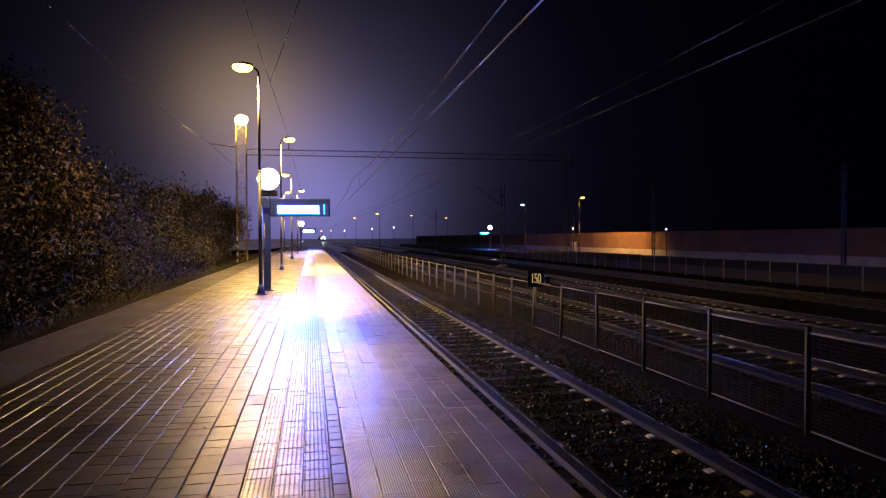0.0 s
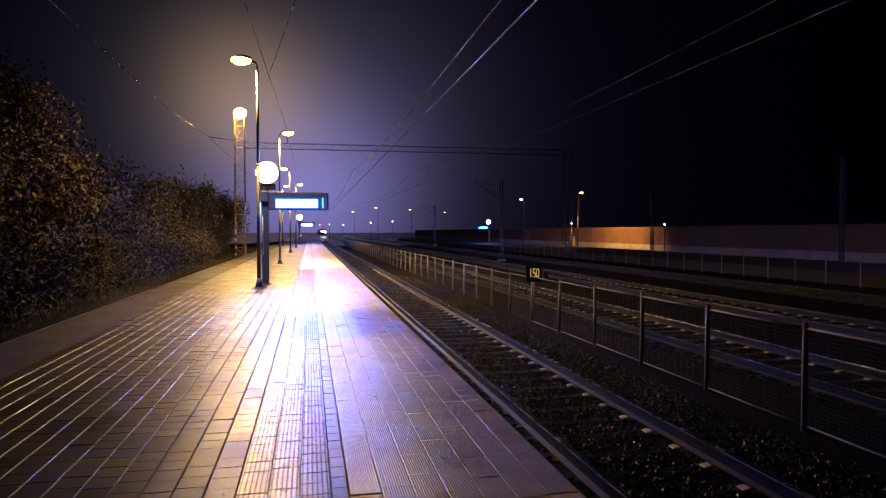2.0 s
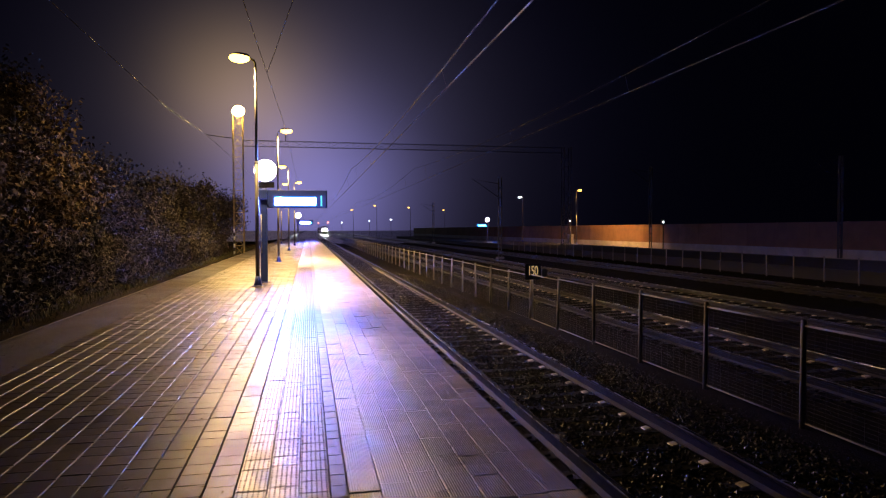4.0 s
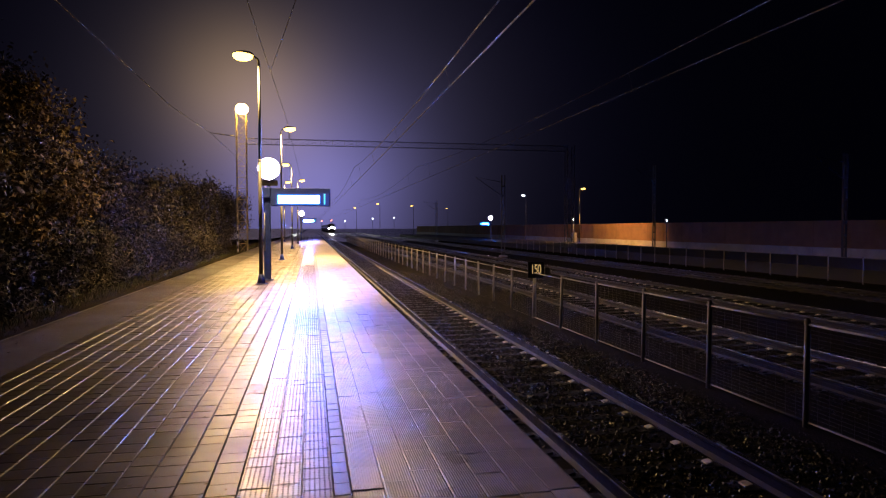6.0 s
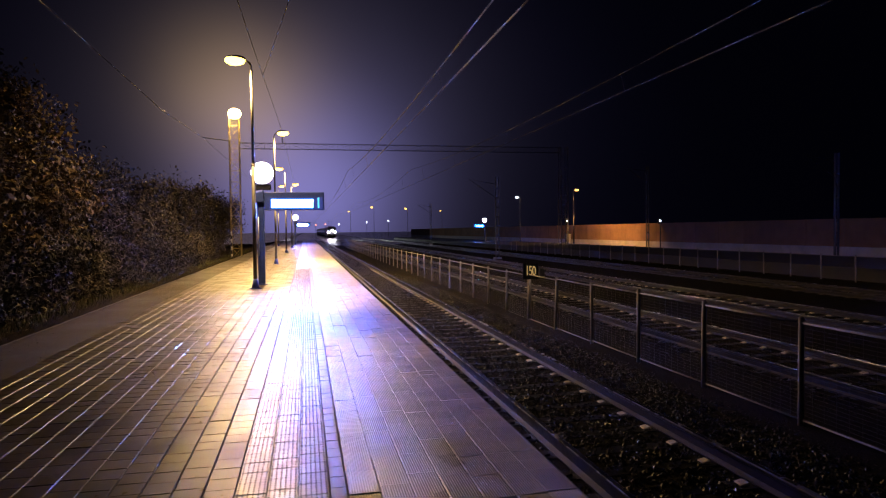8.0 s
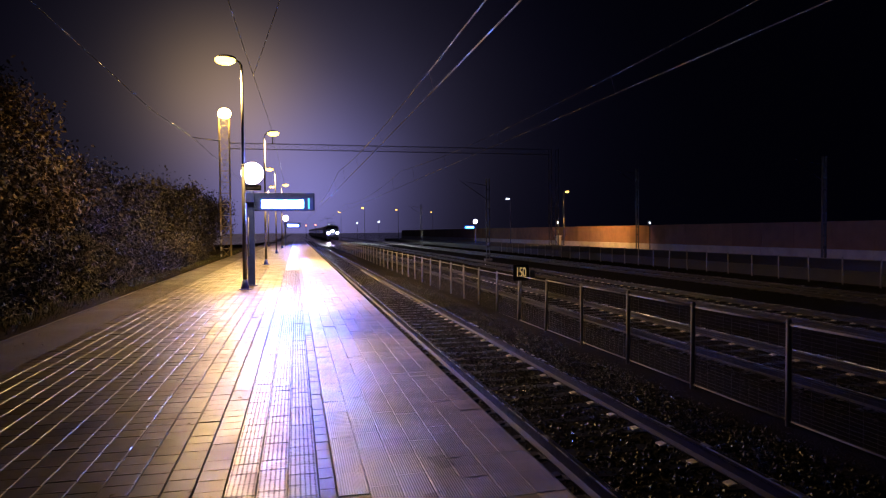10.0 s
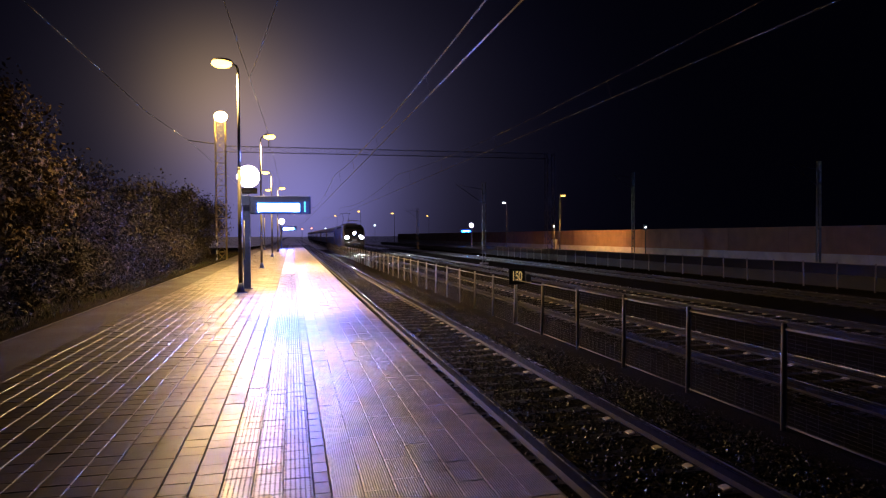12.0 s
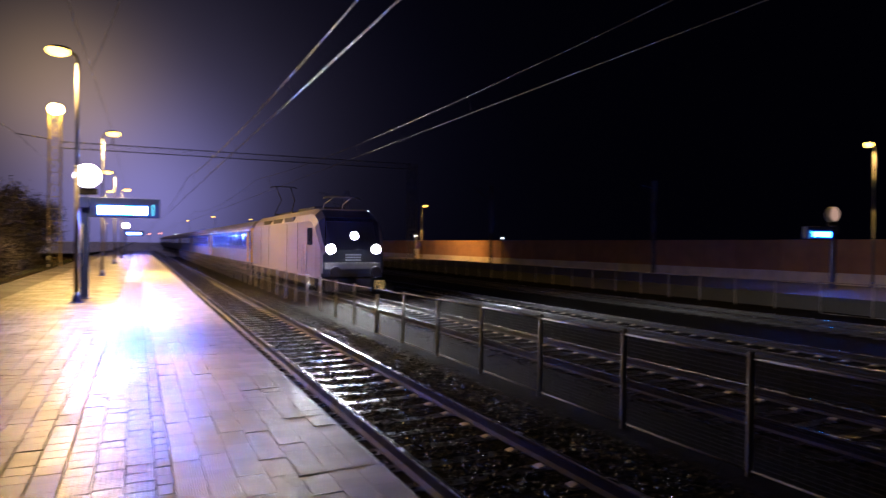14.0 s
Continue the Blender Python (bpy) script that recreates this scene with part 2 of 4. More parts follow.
def root(name, at, label, category, group="", kind=""):
    ob = new(name)
    ob.empty_display_size = 0.2
    ob.location = at
    return tagged(ob, label, category, group, kind)


def box(bm, x0, y0, z0, x1, y1, z1, bevel=0.0, mat=0):
    vs = [bm.verts.new(p) for p in ((x0, y0, z0), (x1, y0, z0), (x1, y1, z0), (x0, y1, z0), (x0, y0, z1), (x1, y0, z1), (x1, y1, z1), (x0, y1, z1))]
    fs = [bm.faces.new([vs[i] for i in f]) for f in ((3, 2, 1, 0), (4, 5, 6, 7), (0, 1, 5, 4), (1, 2, 6, 5), (2, 3, 7, 6), (3, 0, 4, 7))]
    for f in fs:
        f.material_index = mat
    if bevel:
        es = list({e for f in fs for e in f.edges})
        bmesh.ops.bevel(bm, geom=es, offset=bevel, segments=2, affect="EDGES", profile=0.5)
    return bm


def tube(bm, a, b, r0, r1=None, seg=10, mat=0):
    """A closed tapered tube from a to b."""
    a, b = Vector(a), Vector(b)
    r1 = r0 if r1 is None else r1
    q = (b - a).to_track_quat("Z", "Y")
    rings = []
    for p, r in ((a, r0), (b, r1)):
        rings.append([bm.verts.new(p + q @ Vector((r * math.cos(2 * math.pi * i / seg), r * math.sin(2 * math.pi * i / seg), 0))) for i in range(seg)])
    for i in range(seg):
        f = bm.faces.new((rings[0][i], rings[0][(i + 1) % seg], rings[1][(i + 1) % seg], rings[1][i]))
        f.smooth, f.material_index = seg > 6, mat
    bm.faces.new(rings[0][::-1]).material_index = mat
    bm.faces.new(rings[1]).material_index = mat
    return bm


def pipe(bm, pts, r, seg=8, mat=0):
    """A bent tube through the points, in one piece."""
    pts = [Vector(p) for p in pts]
    rings = []
    for i, p in enumerate(pts):
        d = (pts[min(i + 1, len(pts) - 1)] - pts[max(i - 1, 0)]).normalized()
        u = d.cross(Vector((0.31, 0.12, 0.94)) if abs(d.z) < 0.9 else Vector((1, 0.1, 0))).normalized()
        v = d.cross(u)
        rings.append([bm.verts.new(p + (u * math.cos(2 * math.pi * k / seg) + v * math.sin(2 * math.pi * k / seg)) * r) for k in range(seg)])
    for p, q in zip(rings, rings[1:]):
        for k in range(seg):
            f = bm.faces.new((p[k], p[(k + 1) % seg], q[(k + 1) % seg], q[k]))
            f.smooth, f.material_index = True, mat
    bm.faces.new(rings[0][::-1])
    bm.faces.new(rings[-1])
    return bm


def prism(bm, profile, y0, y1, mat=0):
    """A profile of (x, z) points, drawn along y."""
    a = [bm.verts.new((x, y0, z)) for x, z in profile]
    b = [bm.verts.new((x, y1, z)) for x, z in profile]
    n = len(profile)
    out = []
    for i in range(n):
        out.append(bm.faces.new((a[i], a[(i + 1) % n], b[(i + 1) % n], b[i])))
    out += [bm.faces.new(a[::-1]), bm.faces.new(b)]
    for f in out:
        f.material_index = mat
    return out


def fresh():
    return bmesh.new()


def many(name, pieces, materials, label, category, parent=None, smooth=None, slots=None):
    """Joined pieces that nobody could count: pieces is a list of (verts, faces)."""
    V, F, o = [], [], 0
    for v, f in pieces:
        V.append(v)
        F += [tuple(i + o for i in q) for q in f]
        o += len(v)
    me = bpy.data.meshes.new(name)
    me.from_pydata(np.concatenate(V).tolist(), [], F)
    if smooth:
        me.polygons.foreach_set("use_smooth", list(smooth) * len(pieces))
    if slots:
        me.polygons.foreach_set("material_index", list(slots) * len(pieces))
    for m in materials if isinstance(materials, (list, tuple)) else [materials]:
        me.materials.append(m)
    ob = tagged(new(name, me), label, "" if parent else category, "", "stuff")
    ob.parent = parent
    return ob


# ---- ground, ballast and platform ----
def ground():
    bm = fresh()
    xs = [-1500, -200, -40, -14, -9, -6.5, -5.6, -5.0, -4.74, -4.66, -4.6, 1.9, 24, 60, 300, 1500]
    zs = [-0.4, -0.4, -0.4, -0.5, -0.45, -0.25, -0.08, -0.03, -0.03, -0.3, -0.95, -0.92, -0.92, -0.9, -0.9, -0.9]
    ys = [-1500, -200, -30] + [-10 + 2.5 * i for i in range(60)] + [160, 220, 400, 1500]
    rows = [[bm.verts.new((x, y, z + (0.05 * noise.noise(Vector((x, y, 0)) * 0.4) if -60 < x < -4.8 else 0))) for x, z in zip(xs, zs)] for y in ys]
    for r0, r1 in zip(rows, rows[1:]):
        for i in range(len(xs) - 1):
            f = bm.faces.new((r0[i], r0[i + 1], r1[i + 1], r1[i]))
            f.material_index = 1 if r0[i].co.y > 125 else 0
    thing("ground", bm, [M_SOIL, M_HAZEFAR], "damp dark soil beside the platform and tracks", "ground", "", "structure")


def ballast():
    bm = fresh()
    prof = [(1.62, -1.0), (1.62, -0.80)]
    for c in TRACKS:
        prof += [(c - 1.5, -0.755), (c - 1.30, RAIL_TOP - 0.174), (c - 1.02, RAIL_TOP - 0.170), (c - 0.96, RAIL_TOP - 0.187), (c - 0.57, RAIL_TOP - 0.187), (c - 0.51, RAIL_TOP - 0.188),
                 (c + 0.51, RAIL_TOP - 0.188), (c + 0.57, RAIL_TOP - 0.187), (c + 0.96, RAIL_TOP - 0.187), (c + 1.02, RAIL_TOP - 0.170), (c + 1.30, RAIL_TOP - 0.174), (c + 1.5, -0.755), (c + 1.95, -0.86)]
    prof += [(20.2, -0.86), (20.2, -1.0)]
    prism(bm, prof, -30, 118)
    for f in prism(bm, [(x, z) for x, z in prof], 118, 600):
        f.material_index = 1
    thing("ballast_bed", bm, [M_BED, M_HAZEFAR], "dark wet gravel bed under four railway tracks", "ballast", "", "structure")
    rng = np.random.default_rng(4)
    base = np.array([(1, 0, 0), (-1, 0, 0), (0, 1, 0), (0, -1, 0), (0, 0, 1), (0, 0, -1)], float)
    faces = [(0, 2, 4), (2, 1, 4), (1, 3, 4), (3, 0, 4), (2, 0, 5), (1, 2, 5), (3, 1, 5), (0, 3, 5)]
    pieces = []
    for k in range(34000):
        y = 2.0 + 34.0 * rng.random() ** 1.7
        x = 1.75 + 4.25 * rng.random() if k % 6 else 6.0 + 8.0 * rng.random()
        if any(abs(x - c - s) < 0.09 for c in TRACKS for s in (-0.755, 0.755)):
            continue
        near = min(abs(x - c) for c in TRACKS)
        z = -0.748 if near < 1.5 else -0.755 - 0.09 * min(1, (near - 1.5) / 0.45)
        if near < 0.54 or 0.99 < near < 1.4:
            z = RAIL_TOP - (0.186 if near < 0.54 else 0.168)
        if abs((y + 0.3) % 0.6 - 0.3) < 0.11 and near < 1.0 and rng.random() < (0.15 if near < 0.54 else 0.6):
            continue
        a = rng.random() * 6.28
        c, s = math.cos(a), math.sin(a)
        v = base * (0.012 + 0.022 * rng.random(6))[:, None] * np.array([1.2, 1.0, 0.85])
        v = v @ np.array([(c, s, 0), (-s, c, 0), (0, 0, 1)]) + rng.normal(0, 0.004, (6, 3)) + (x, y, z + 0.005)
        pieces.append((v, faces))
    many("ballast_stones", pieces, M_STONE, "loose wet grey ballast stones between the rails", "ballast")


def platform_body():
    bm = fresh()
    prism(bm, [(PLAT_LEFT, -0.95), (1.60, -0.95), (1.60, -0.10), (1.66, -0.10), (1.66, -0.028), (PLAT_LEFT, -0.028)], PLAT_START, PLAT_END)
    return thing("platform", bm, [M_JOINT], "long wet paved station platform with a tactile strip", "platform", "", "structure")


def edge_coping(parent):
    bm = fresh()
    box(bm, 1.60, PLAT_START, -0.11, 1.672, PLAT_END, -0.030, 0.006)
    part("coping", bm, M_CONC, parent, "raw concrete platform edge beam")
    bm = fresh()
    box(bm, 1.7095, PLAT_START, -0.06, 1.722, PLAT_END, -0.001, 0.002)
    part("edge_strip", bm, M_GALV, parent, "thin bare steel edge strip")
    bm = fresh()
    ys = [PLAT_START + (PLAT_END - PLAT_START) * i / 100 for i in range(101)]
    rows = [[bm.verts.new((x, y, -0.006 + 0.010 * noise.noise(Vector((x, y * 0.7, 3.0)) * 1.3) - (0.03 if x < -4.6 else 0))) for x in (-4.72, -4.5, -4.2, -3.9, -3.525)] for y in ys]
    for r0, r1 in zip(rows, rows[1:]):
        for i in range(4):
            bm.faces.new((r0[i], r0[i + 1], r1[i + 1], r1[i]))
    part("asphalt_strip", bm, M_ASPHALT, parent, "worn sandy asphalt strip")


def rail_profile(c):
    p = [(-0.075, -0.172), (0.075, -0.172), (0.075, -0.160), (0.012, -0.140), (0.009, -0.055), (0.036, -0.038), (0.036, -0.014), (0.033, -0.007), (0.026, -0.003), (0.014, -0.0008), (0.0, 0.0),
         (-0.014, -0.0008), (-0.026, -0.003), (-0.033, -0.007), (-0.036, -0.014), (-0.036, -0.038), (-0.009, -0.055), (-0.012, -0.140), (-0.075, -0.160)]
    return [(c + x, RAIL_TOP + z) for x, z in p]


def sleeper_mesh():
    bm = fresh()
    n = 7
    xs = [-1.28, -0.95, -0.55, -0.28, 0.28, 0.55, 0.95, 1.28]
    zt = [-0.190, -0.176, -0.176, -0.182, -0.182, -0.176, -0.176, -0.190]
    wd = [0.13, 0.13, 0.13, 0.11, 0.11, 0.13, 0.13, 0.13]
    rings = []
    for x, z, w in zip(xs, zt, wd):
        rings.append([bm.verts.new(p) for p in ((x, -w, -0.36), (x, w, -0.36), (x, w - 0.015, z), (x, -w + 0.015, z))])
    for a, b in zip(rings, rings[1:]):
        for i in range(4):
            bm.faces.new((a[i], a[(i + 1) % 4], b[(i + 1) % 4], b[i]))
    bm.faces.new(rings[0])
    bm.faces.new(rings[-1][::-1])
    bmesh.ops.recalc_face_normals(bm, faces=bm.faces)
    return mesh_of("sleeper", bm, M_SLEEPER)


def clip_mesh(material):
    """A flat guide plate beside the rail foot, rising towards the rail (-x)."""
    bm = fresh()
    prism(bm, [(-0.040, 0), (0.045, 0), (0.045, 0.016), (0.0, 0.024), (-0.040, 0.030)], -0.055, 0.055)
    bmesh.ops.bevel(bm, geom=list(bm.edges), offset=0.004, segments=1, affect="EDGES")
    bmesh.ops.recalc_face_normals(bm, faces=bm.faces)
    return mesh_of("clip", bm, material)


def tracks():
    sleeper, clip, dull_clip = sleeper_mesh(), clip_mesh(M_CLIP), clip_mesh(M_DARKSTEEL)
    sv = np.array([v.co for v in sleeper.vertices])
    sf = [tuple(p.vertices) for p in sleeper.polygons]
    for k, c in enumerate(TRACKS):
        tr = root("railway_track", (0, 0, 0), "wet railway track with polished rails on concrete sleepers" if k == 0 else "dark railway track on concrete sleepers beyond the fence", "track", "railway tracks")
        for s in (-0.755, 0.755):
            bm = fresh()
            fs = prism(bm, rail_profile(c + s), -25, 600)
            for i in range(6, 14):
                fs[i].material_index = 1 if i in (8, 9, 10, 11) else 3
            fs[2].material_index = fs[17].material_index = 2
            part("rail", bm, [M_DARKSTEEL, M_RAILTOP, M_FOOT, M_HEADSIDE], tr, "worn steel rail with a polished head")
        near = (75, 65, 60, 0)[k]
        rest = []
        for i in range(340):
            y = -24.0 + 0.6 * i
            if 35 <= i < 35 + near:
                o = new("sleeper", sleeper)
                o.location, o.parent = (c, y, RAIL_TOP), tr
                if k < 3:
                    for x in (-0.92, -0.59, 0.59, 0.92):
                        # clips that catch the lamplight pale, the rest dark: light put into colour
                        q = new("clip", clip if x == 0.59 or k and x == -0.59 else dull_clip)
                        q.location, q.parent = (c + x, y, RAIL_TOP - 0.176), tr
                        q.rotation_euler = (0, 0, math.pi if x in (-0.92, 0.59) else 0)
            else:
                rest.append((sv + (c, y, RAIL_TOP), sf))
        many("far_sleeper", rest, M_SLEEPER, "far concrete sleepers of the track", "sleepers", tr)


# ---- lamps and signs on the platform ----
def lamp_post(x, y, h, side, label, lit=G_SODIUM, z=0.0):
    r = root("lamp_post", (x, y, z), label, "lamp post", "platform lamp posts")
    bm = fresh()
    tube(bm, (0, 0, 0.30), (0, 0, h * 0.55), 0.062, 0.055, 12)
    tube(bm, (0, 0, h * 0.55), (0, 0, h - 0.25), 0.044, 0.040, 12)
    tube(bm, (0, 0, h * 0.55 - 0.06), (0, 0, h * 0.55 + 0.02), 0.066, 0.05, 12)
    part("pole", bm, M_POLE, r, "grey galvanised pole")
    bm = fresh()
    tube(bm, (0, 0, 0), (0, 0, 0.30), 0.13, 0.066, 12)
    tube(bm, (0, 0, 0), (0, 0, 0.03), 0.19, 0.18, 12)
    part("base_collar", bm, M_DARKPAINT, r, "dark flared foot")
    bm = fresh()
    pts = [(0, 0, h - 0.26), (side * 0.01, 0, h - 0.12), (side * 0.05, 0, h - 0.03), (side * 0.14, 0, h + 0.02), (side * 0.24, 0, h + 0.03)]
    pipe(bm, pts, 0.034, 10)
    part("arm", bm, M_GALV, r)
    bm = fresh()
    bmesh.ops.create_uvsphere(bm, u_segments=16, v_segments=8, radius=1)
    bmesh.ops.transform(bm, verts=bm.verts, matrix=Matrix.Translation((side * 0.44, 0, h + 0.09)) @ Matrix.Diagonal((0.29, 0.15, 0.10, 1)))
    for f in bm.faces:
        f.smooth = True
    head = part("lantern", bm, M_GALV, r, "oval street lantern")
    bm = fresh()
    bmesh.ops.create_uvsphere(bm, u_segments=16, v_segments=8, radius=1)
    bmesh.ops.transform(bm, verts=bm.verts, matrix=Matrix.Translation((side * 0.46, 0, h + 0.03)) @ Matrix.Diagonal((0.305, 0.17, 0.155, 1)))
    for f in bm.faces:
        f.smooth = True
    part("lens", bm, lit, head, "glowing sodium lens")
    return r


def text_mesh(name, body, size, material, parent, m, depth=0.004, label=""):
    cu = bpy.data.curves.new(name, "FONT")
    cu.body, cu.size, cu.extrude, cu.align_x, cu.align_y = body, size, depth, "CENTER", "CENTER"
    cu.space_character = 0.86
    tmp = bpy.data.objects.new(name, cu)
    scene.collection.objects.link(tmp)
    me = bpy.data.meshes.new_from_object(tmp.evaluated_get(bpy.context.evaluated_depsgraph_get()))
    bpy.data.objects.remove(tmp)
    me.materials.clear()
    me.materials.append(material)
    ob = new(name, me)
    ob.parent = parent
    ob.matrix_basis = m
    if label:
        ob["label"] = label
    return ob


def platform_sign(x, y, label, side=1, face=G_SCREEN, dial=G_CLOCK, z=0.0):
    """A column with a lit clock and a cantilevered departure screen, screens on both sides."""
    r = root("departure_sign", (x, y, z), label, "sign", "platform departure signs")
    bm = fresh()
    box(bm, -0.11, -0.10, 0, 0.11, 0.10, 3.05, 0.02)
    part("column", bm, M_DARKPAINT, r, "dark blue square column")
    bm = fresh()
    box(bm, -0.19, -0.18, 0, 0.19, 0.18, 0.03, 0.006)
    part("foot_plate", bm, M_DARKPAINT, r)
    bm = fresh()
    pipe(bm, [(-0.075, -0.115, 0.95), (-0.075, -0.115, 2.2)], 0.018, 8)
    part("cable_duct", bm, M_GALV, r)
    bm = fresh()
    box(bm, 0.115, -0.14, 2.40, 2.02, 0.14, 2.98, 0.02)
    part("screen_case", bm, M_DARKPAINT, r, "dark blue screen housing")
    bm = fresh()
    box(bm, -0.20, -0.16, 2.66, 0.112, 0.16, 3.00, 0.02)
    part("junction_box", bm, M_DARKPAINT, r)
    for s in (-1, 1):
        def strips(x0, z0, x1, z1, border, right, depth):
            """A flat frame of four strips round the sunken screen."""
            bm = fresh()
            y0, y1 = sorted((s * 0.135, s * depth))
            for q in ((x0, z0, x0 + border, z1), (x1 - right, z0, x1, z1), (x0 + border, z0, x1 - right, z0 + border), (x0 + border, z1 - border, x1 - right, z1)):
                box(bm, q[0], y0, q[1], q[2], y1, q[3], 0.002)
            return bm

        part("screen_field", strips(0.275, 2.41, 1.97, 2.82, 0.05, 0.285, 0.152), G_FIELD, r, "dim blue backlit field")
        part("screen_rim", strips(0.325, 2.46, 1.685, 2.77, 0.035, 0.035, 0.150), G_RIM if face == G_SCREEN else G_FIELD, r, "cyan-blue rim glowing as bloom of the screen")
        bm = fresh()
        y0, y1 = sorted((s * 0.135, s * 0.146))
        box(bm, 0.360, y0, 2.495, 1.650, y1, 2.735)
        part("screen", bm, face, r, "glowing blue-white departure screen")
        text_mesh("digit", "1", 0.50, G_DIGIT, r, pose(1.83, s * 0.153, 2.615, 90, 0, 0 if s < 0 else 180), 0.004, "glowing platform number 1")
    # clock
    bm = fresh()
    tube(bm, (0.05, 0, 3.0), (0.05, 0, 3.3), 0.05, 0.05, 10)
    box(bm, -0.18, -0.10, 3.06, 0.34, 0.10, 3.24, 0.03)
    part("clock_bracket", bm, M_BLACK, r)
    bm = fresh()
    tube(bm, (0.07, -0.13, 3.60), (0.07, 0.13, 3.60), 0.365, 0.365, 32)
    clock = part("clock_case", bm, M_GALV, r, "round station clock")
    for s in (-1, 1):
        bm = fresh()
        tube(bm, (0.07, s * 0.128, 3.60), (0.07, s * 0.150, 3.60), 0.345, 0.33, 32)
        part("clock_face", bm, dial, clock, "clock face with white or added dim glow")
    if side < 0:
        r.rotation_euler = (0, 0, math.pi)
    return r


def lattice(bm, a, b, w, bay, r=0.015, chord=0.028, up=(0, 0, 1)):
    """A square lattice girder from a to b."""
    a, b = Vector(a), Vector(b)
    d = (b - a).normalized()
    u = Vector((0, 1, 0))
    v = d.cross(u).normalized()
    n = max(2, round((b - a).length / bay))
    corner = [(u * i + v * j) * (w / 2) for i, j in ((-1, -1), (1, -1), (1, 1), (-1, 1))]
    for c in corner:
        tube(bm, a + c, b + c, chord, chord, 4)
    for k in range(n):
        p, q = a.lerp(b, k / n), a.lerp(b, (k + 1) / n)
        for i in range(4):
            c0, c1 = corner[i], corner[(i + 1) % 4]
            if k % 2:
                c0, c1 = c1, c0
            tube(bm, p + c0, q + c1, r, r, 4)
            tube(bm, p + c0, p + c1, r * 0.8, r * 0.8, 4)


def portal():
    y, xl, xr, zb = 51.0, -5.05, 20.9, 8.15
    r = root("catenary_portal", (0, 0, 0), "steel lattice portal spanning the tracks, left mast coloured as floodlit", "portal")
    bm = fresh()
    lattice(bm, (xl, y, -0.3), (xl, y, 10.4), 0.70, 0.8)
    part("lattice_mast", bm, M_YELLOW, r, "lattice mast with yellow floodlight put in its colour")
    bm = fresh()
    lattice(bm, (xr, y, -0.3), (xr, y, 8.4), 0.60, 0.8)
    part("lattice_mast", bm, M_MASTP, r, "dark lattice mast")
    bm = fresh()
    lattice(bm, (xl + 0.36, y, zb), (xr - 0.3, y, zb), 0.42, 0.9, 0.007, 0.014)
    part("lattice_beam", bm, M_MASTP, r, "long horizontal lattice beam")
    for a, b in (((xl - 0.36, y, 8.5), (-7.3, y, 8.72)), ((-1.6, y, zb + 0.25), (-1.6, y, 9.25))):
        bm = fresh()
        tube(bm, a, b, 0.035, 0.03, 8)
        part("wire_bracket", bm, M_MASTP, r)
    f = root("floodlight", (xl + 0.1, y - 0.5, 10.5), "bright sodium floodlight on top of the lattice mast", "floodlight")
    bm = fresh()
    box(bm, -0.34, -0.02, -0.22, 0.34, 0.22, 0.22, 0.03)
    part("housing", bm, M_GALV, f)
    bm = fresh()
    bmesh.ops.create_uvsphere(bm, u_segments=16, v_segments=8, radius=1)
    bmesh.ops.transform(bm, verts=bm.verts, matrix=Matrix.Translation((0, -0.10, -0.08)) @ Matrix.Diagonal((0.46, 0.34, 0.38, 1)))
    for q in bm.faces:
        q.smooth = True
    part("lens", bm, G_FLOOD, f, "glowing domed sodium lens")
    bm = fresh()
    pipe(bm, [(-0.2, 0.1, -0.1), (-0.2, 0.3, -0.2), (0.1, 0.4, -0.3)], 0.03)
    part("bracket", bm, M_GALV, f)


def catenary_mast(x, y, h, label):
    r = root("catenary_mast", (x, y, -0.9), label, "mast", "catenary masts")
    bm = fresh()
    for s in (-1, 1):
        box(bm, s * 0.13 - 0.03, -0.09, 0, s * 0.13 + 0.03, 0.09, h, 0.006)
    for i in range(int(h / 0.8)):
        box(bm, -0.10, -0.092, 0.4 + 0.8 * i, 0.10, -0.084, 0.52 + 0.8 * i)
    part("pole", bm, M_MASTP, r, "twin channel steel mast")
    bm = fresh()
    pipe(bm, [(0, 0, h - 0.6), (-2.4, 0, h - 0.2), (0, 0, h - 1.8)], 0.03)
    part("cantilever", bm, M_MASTP, r)
    bm = fresh()
    box(bm, -0.3, -0.3, -0.1, 0.3, 0.3, 0.25, 0.03)
    part("footing", bm, M_CONC, r)


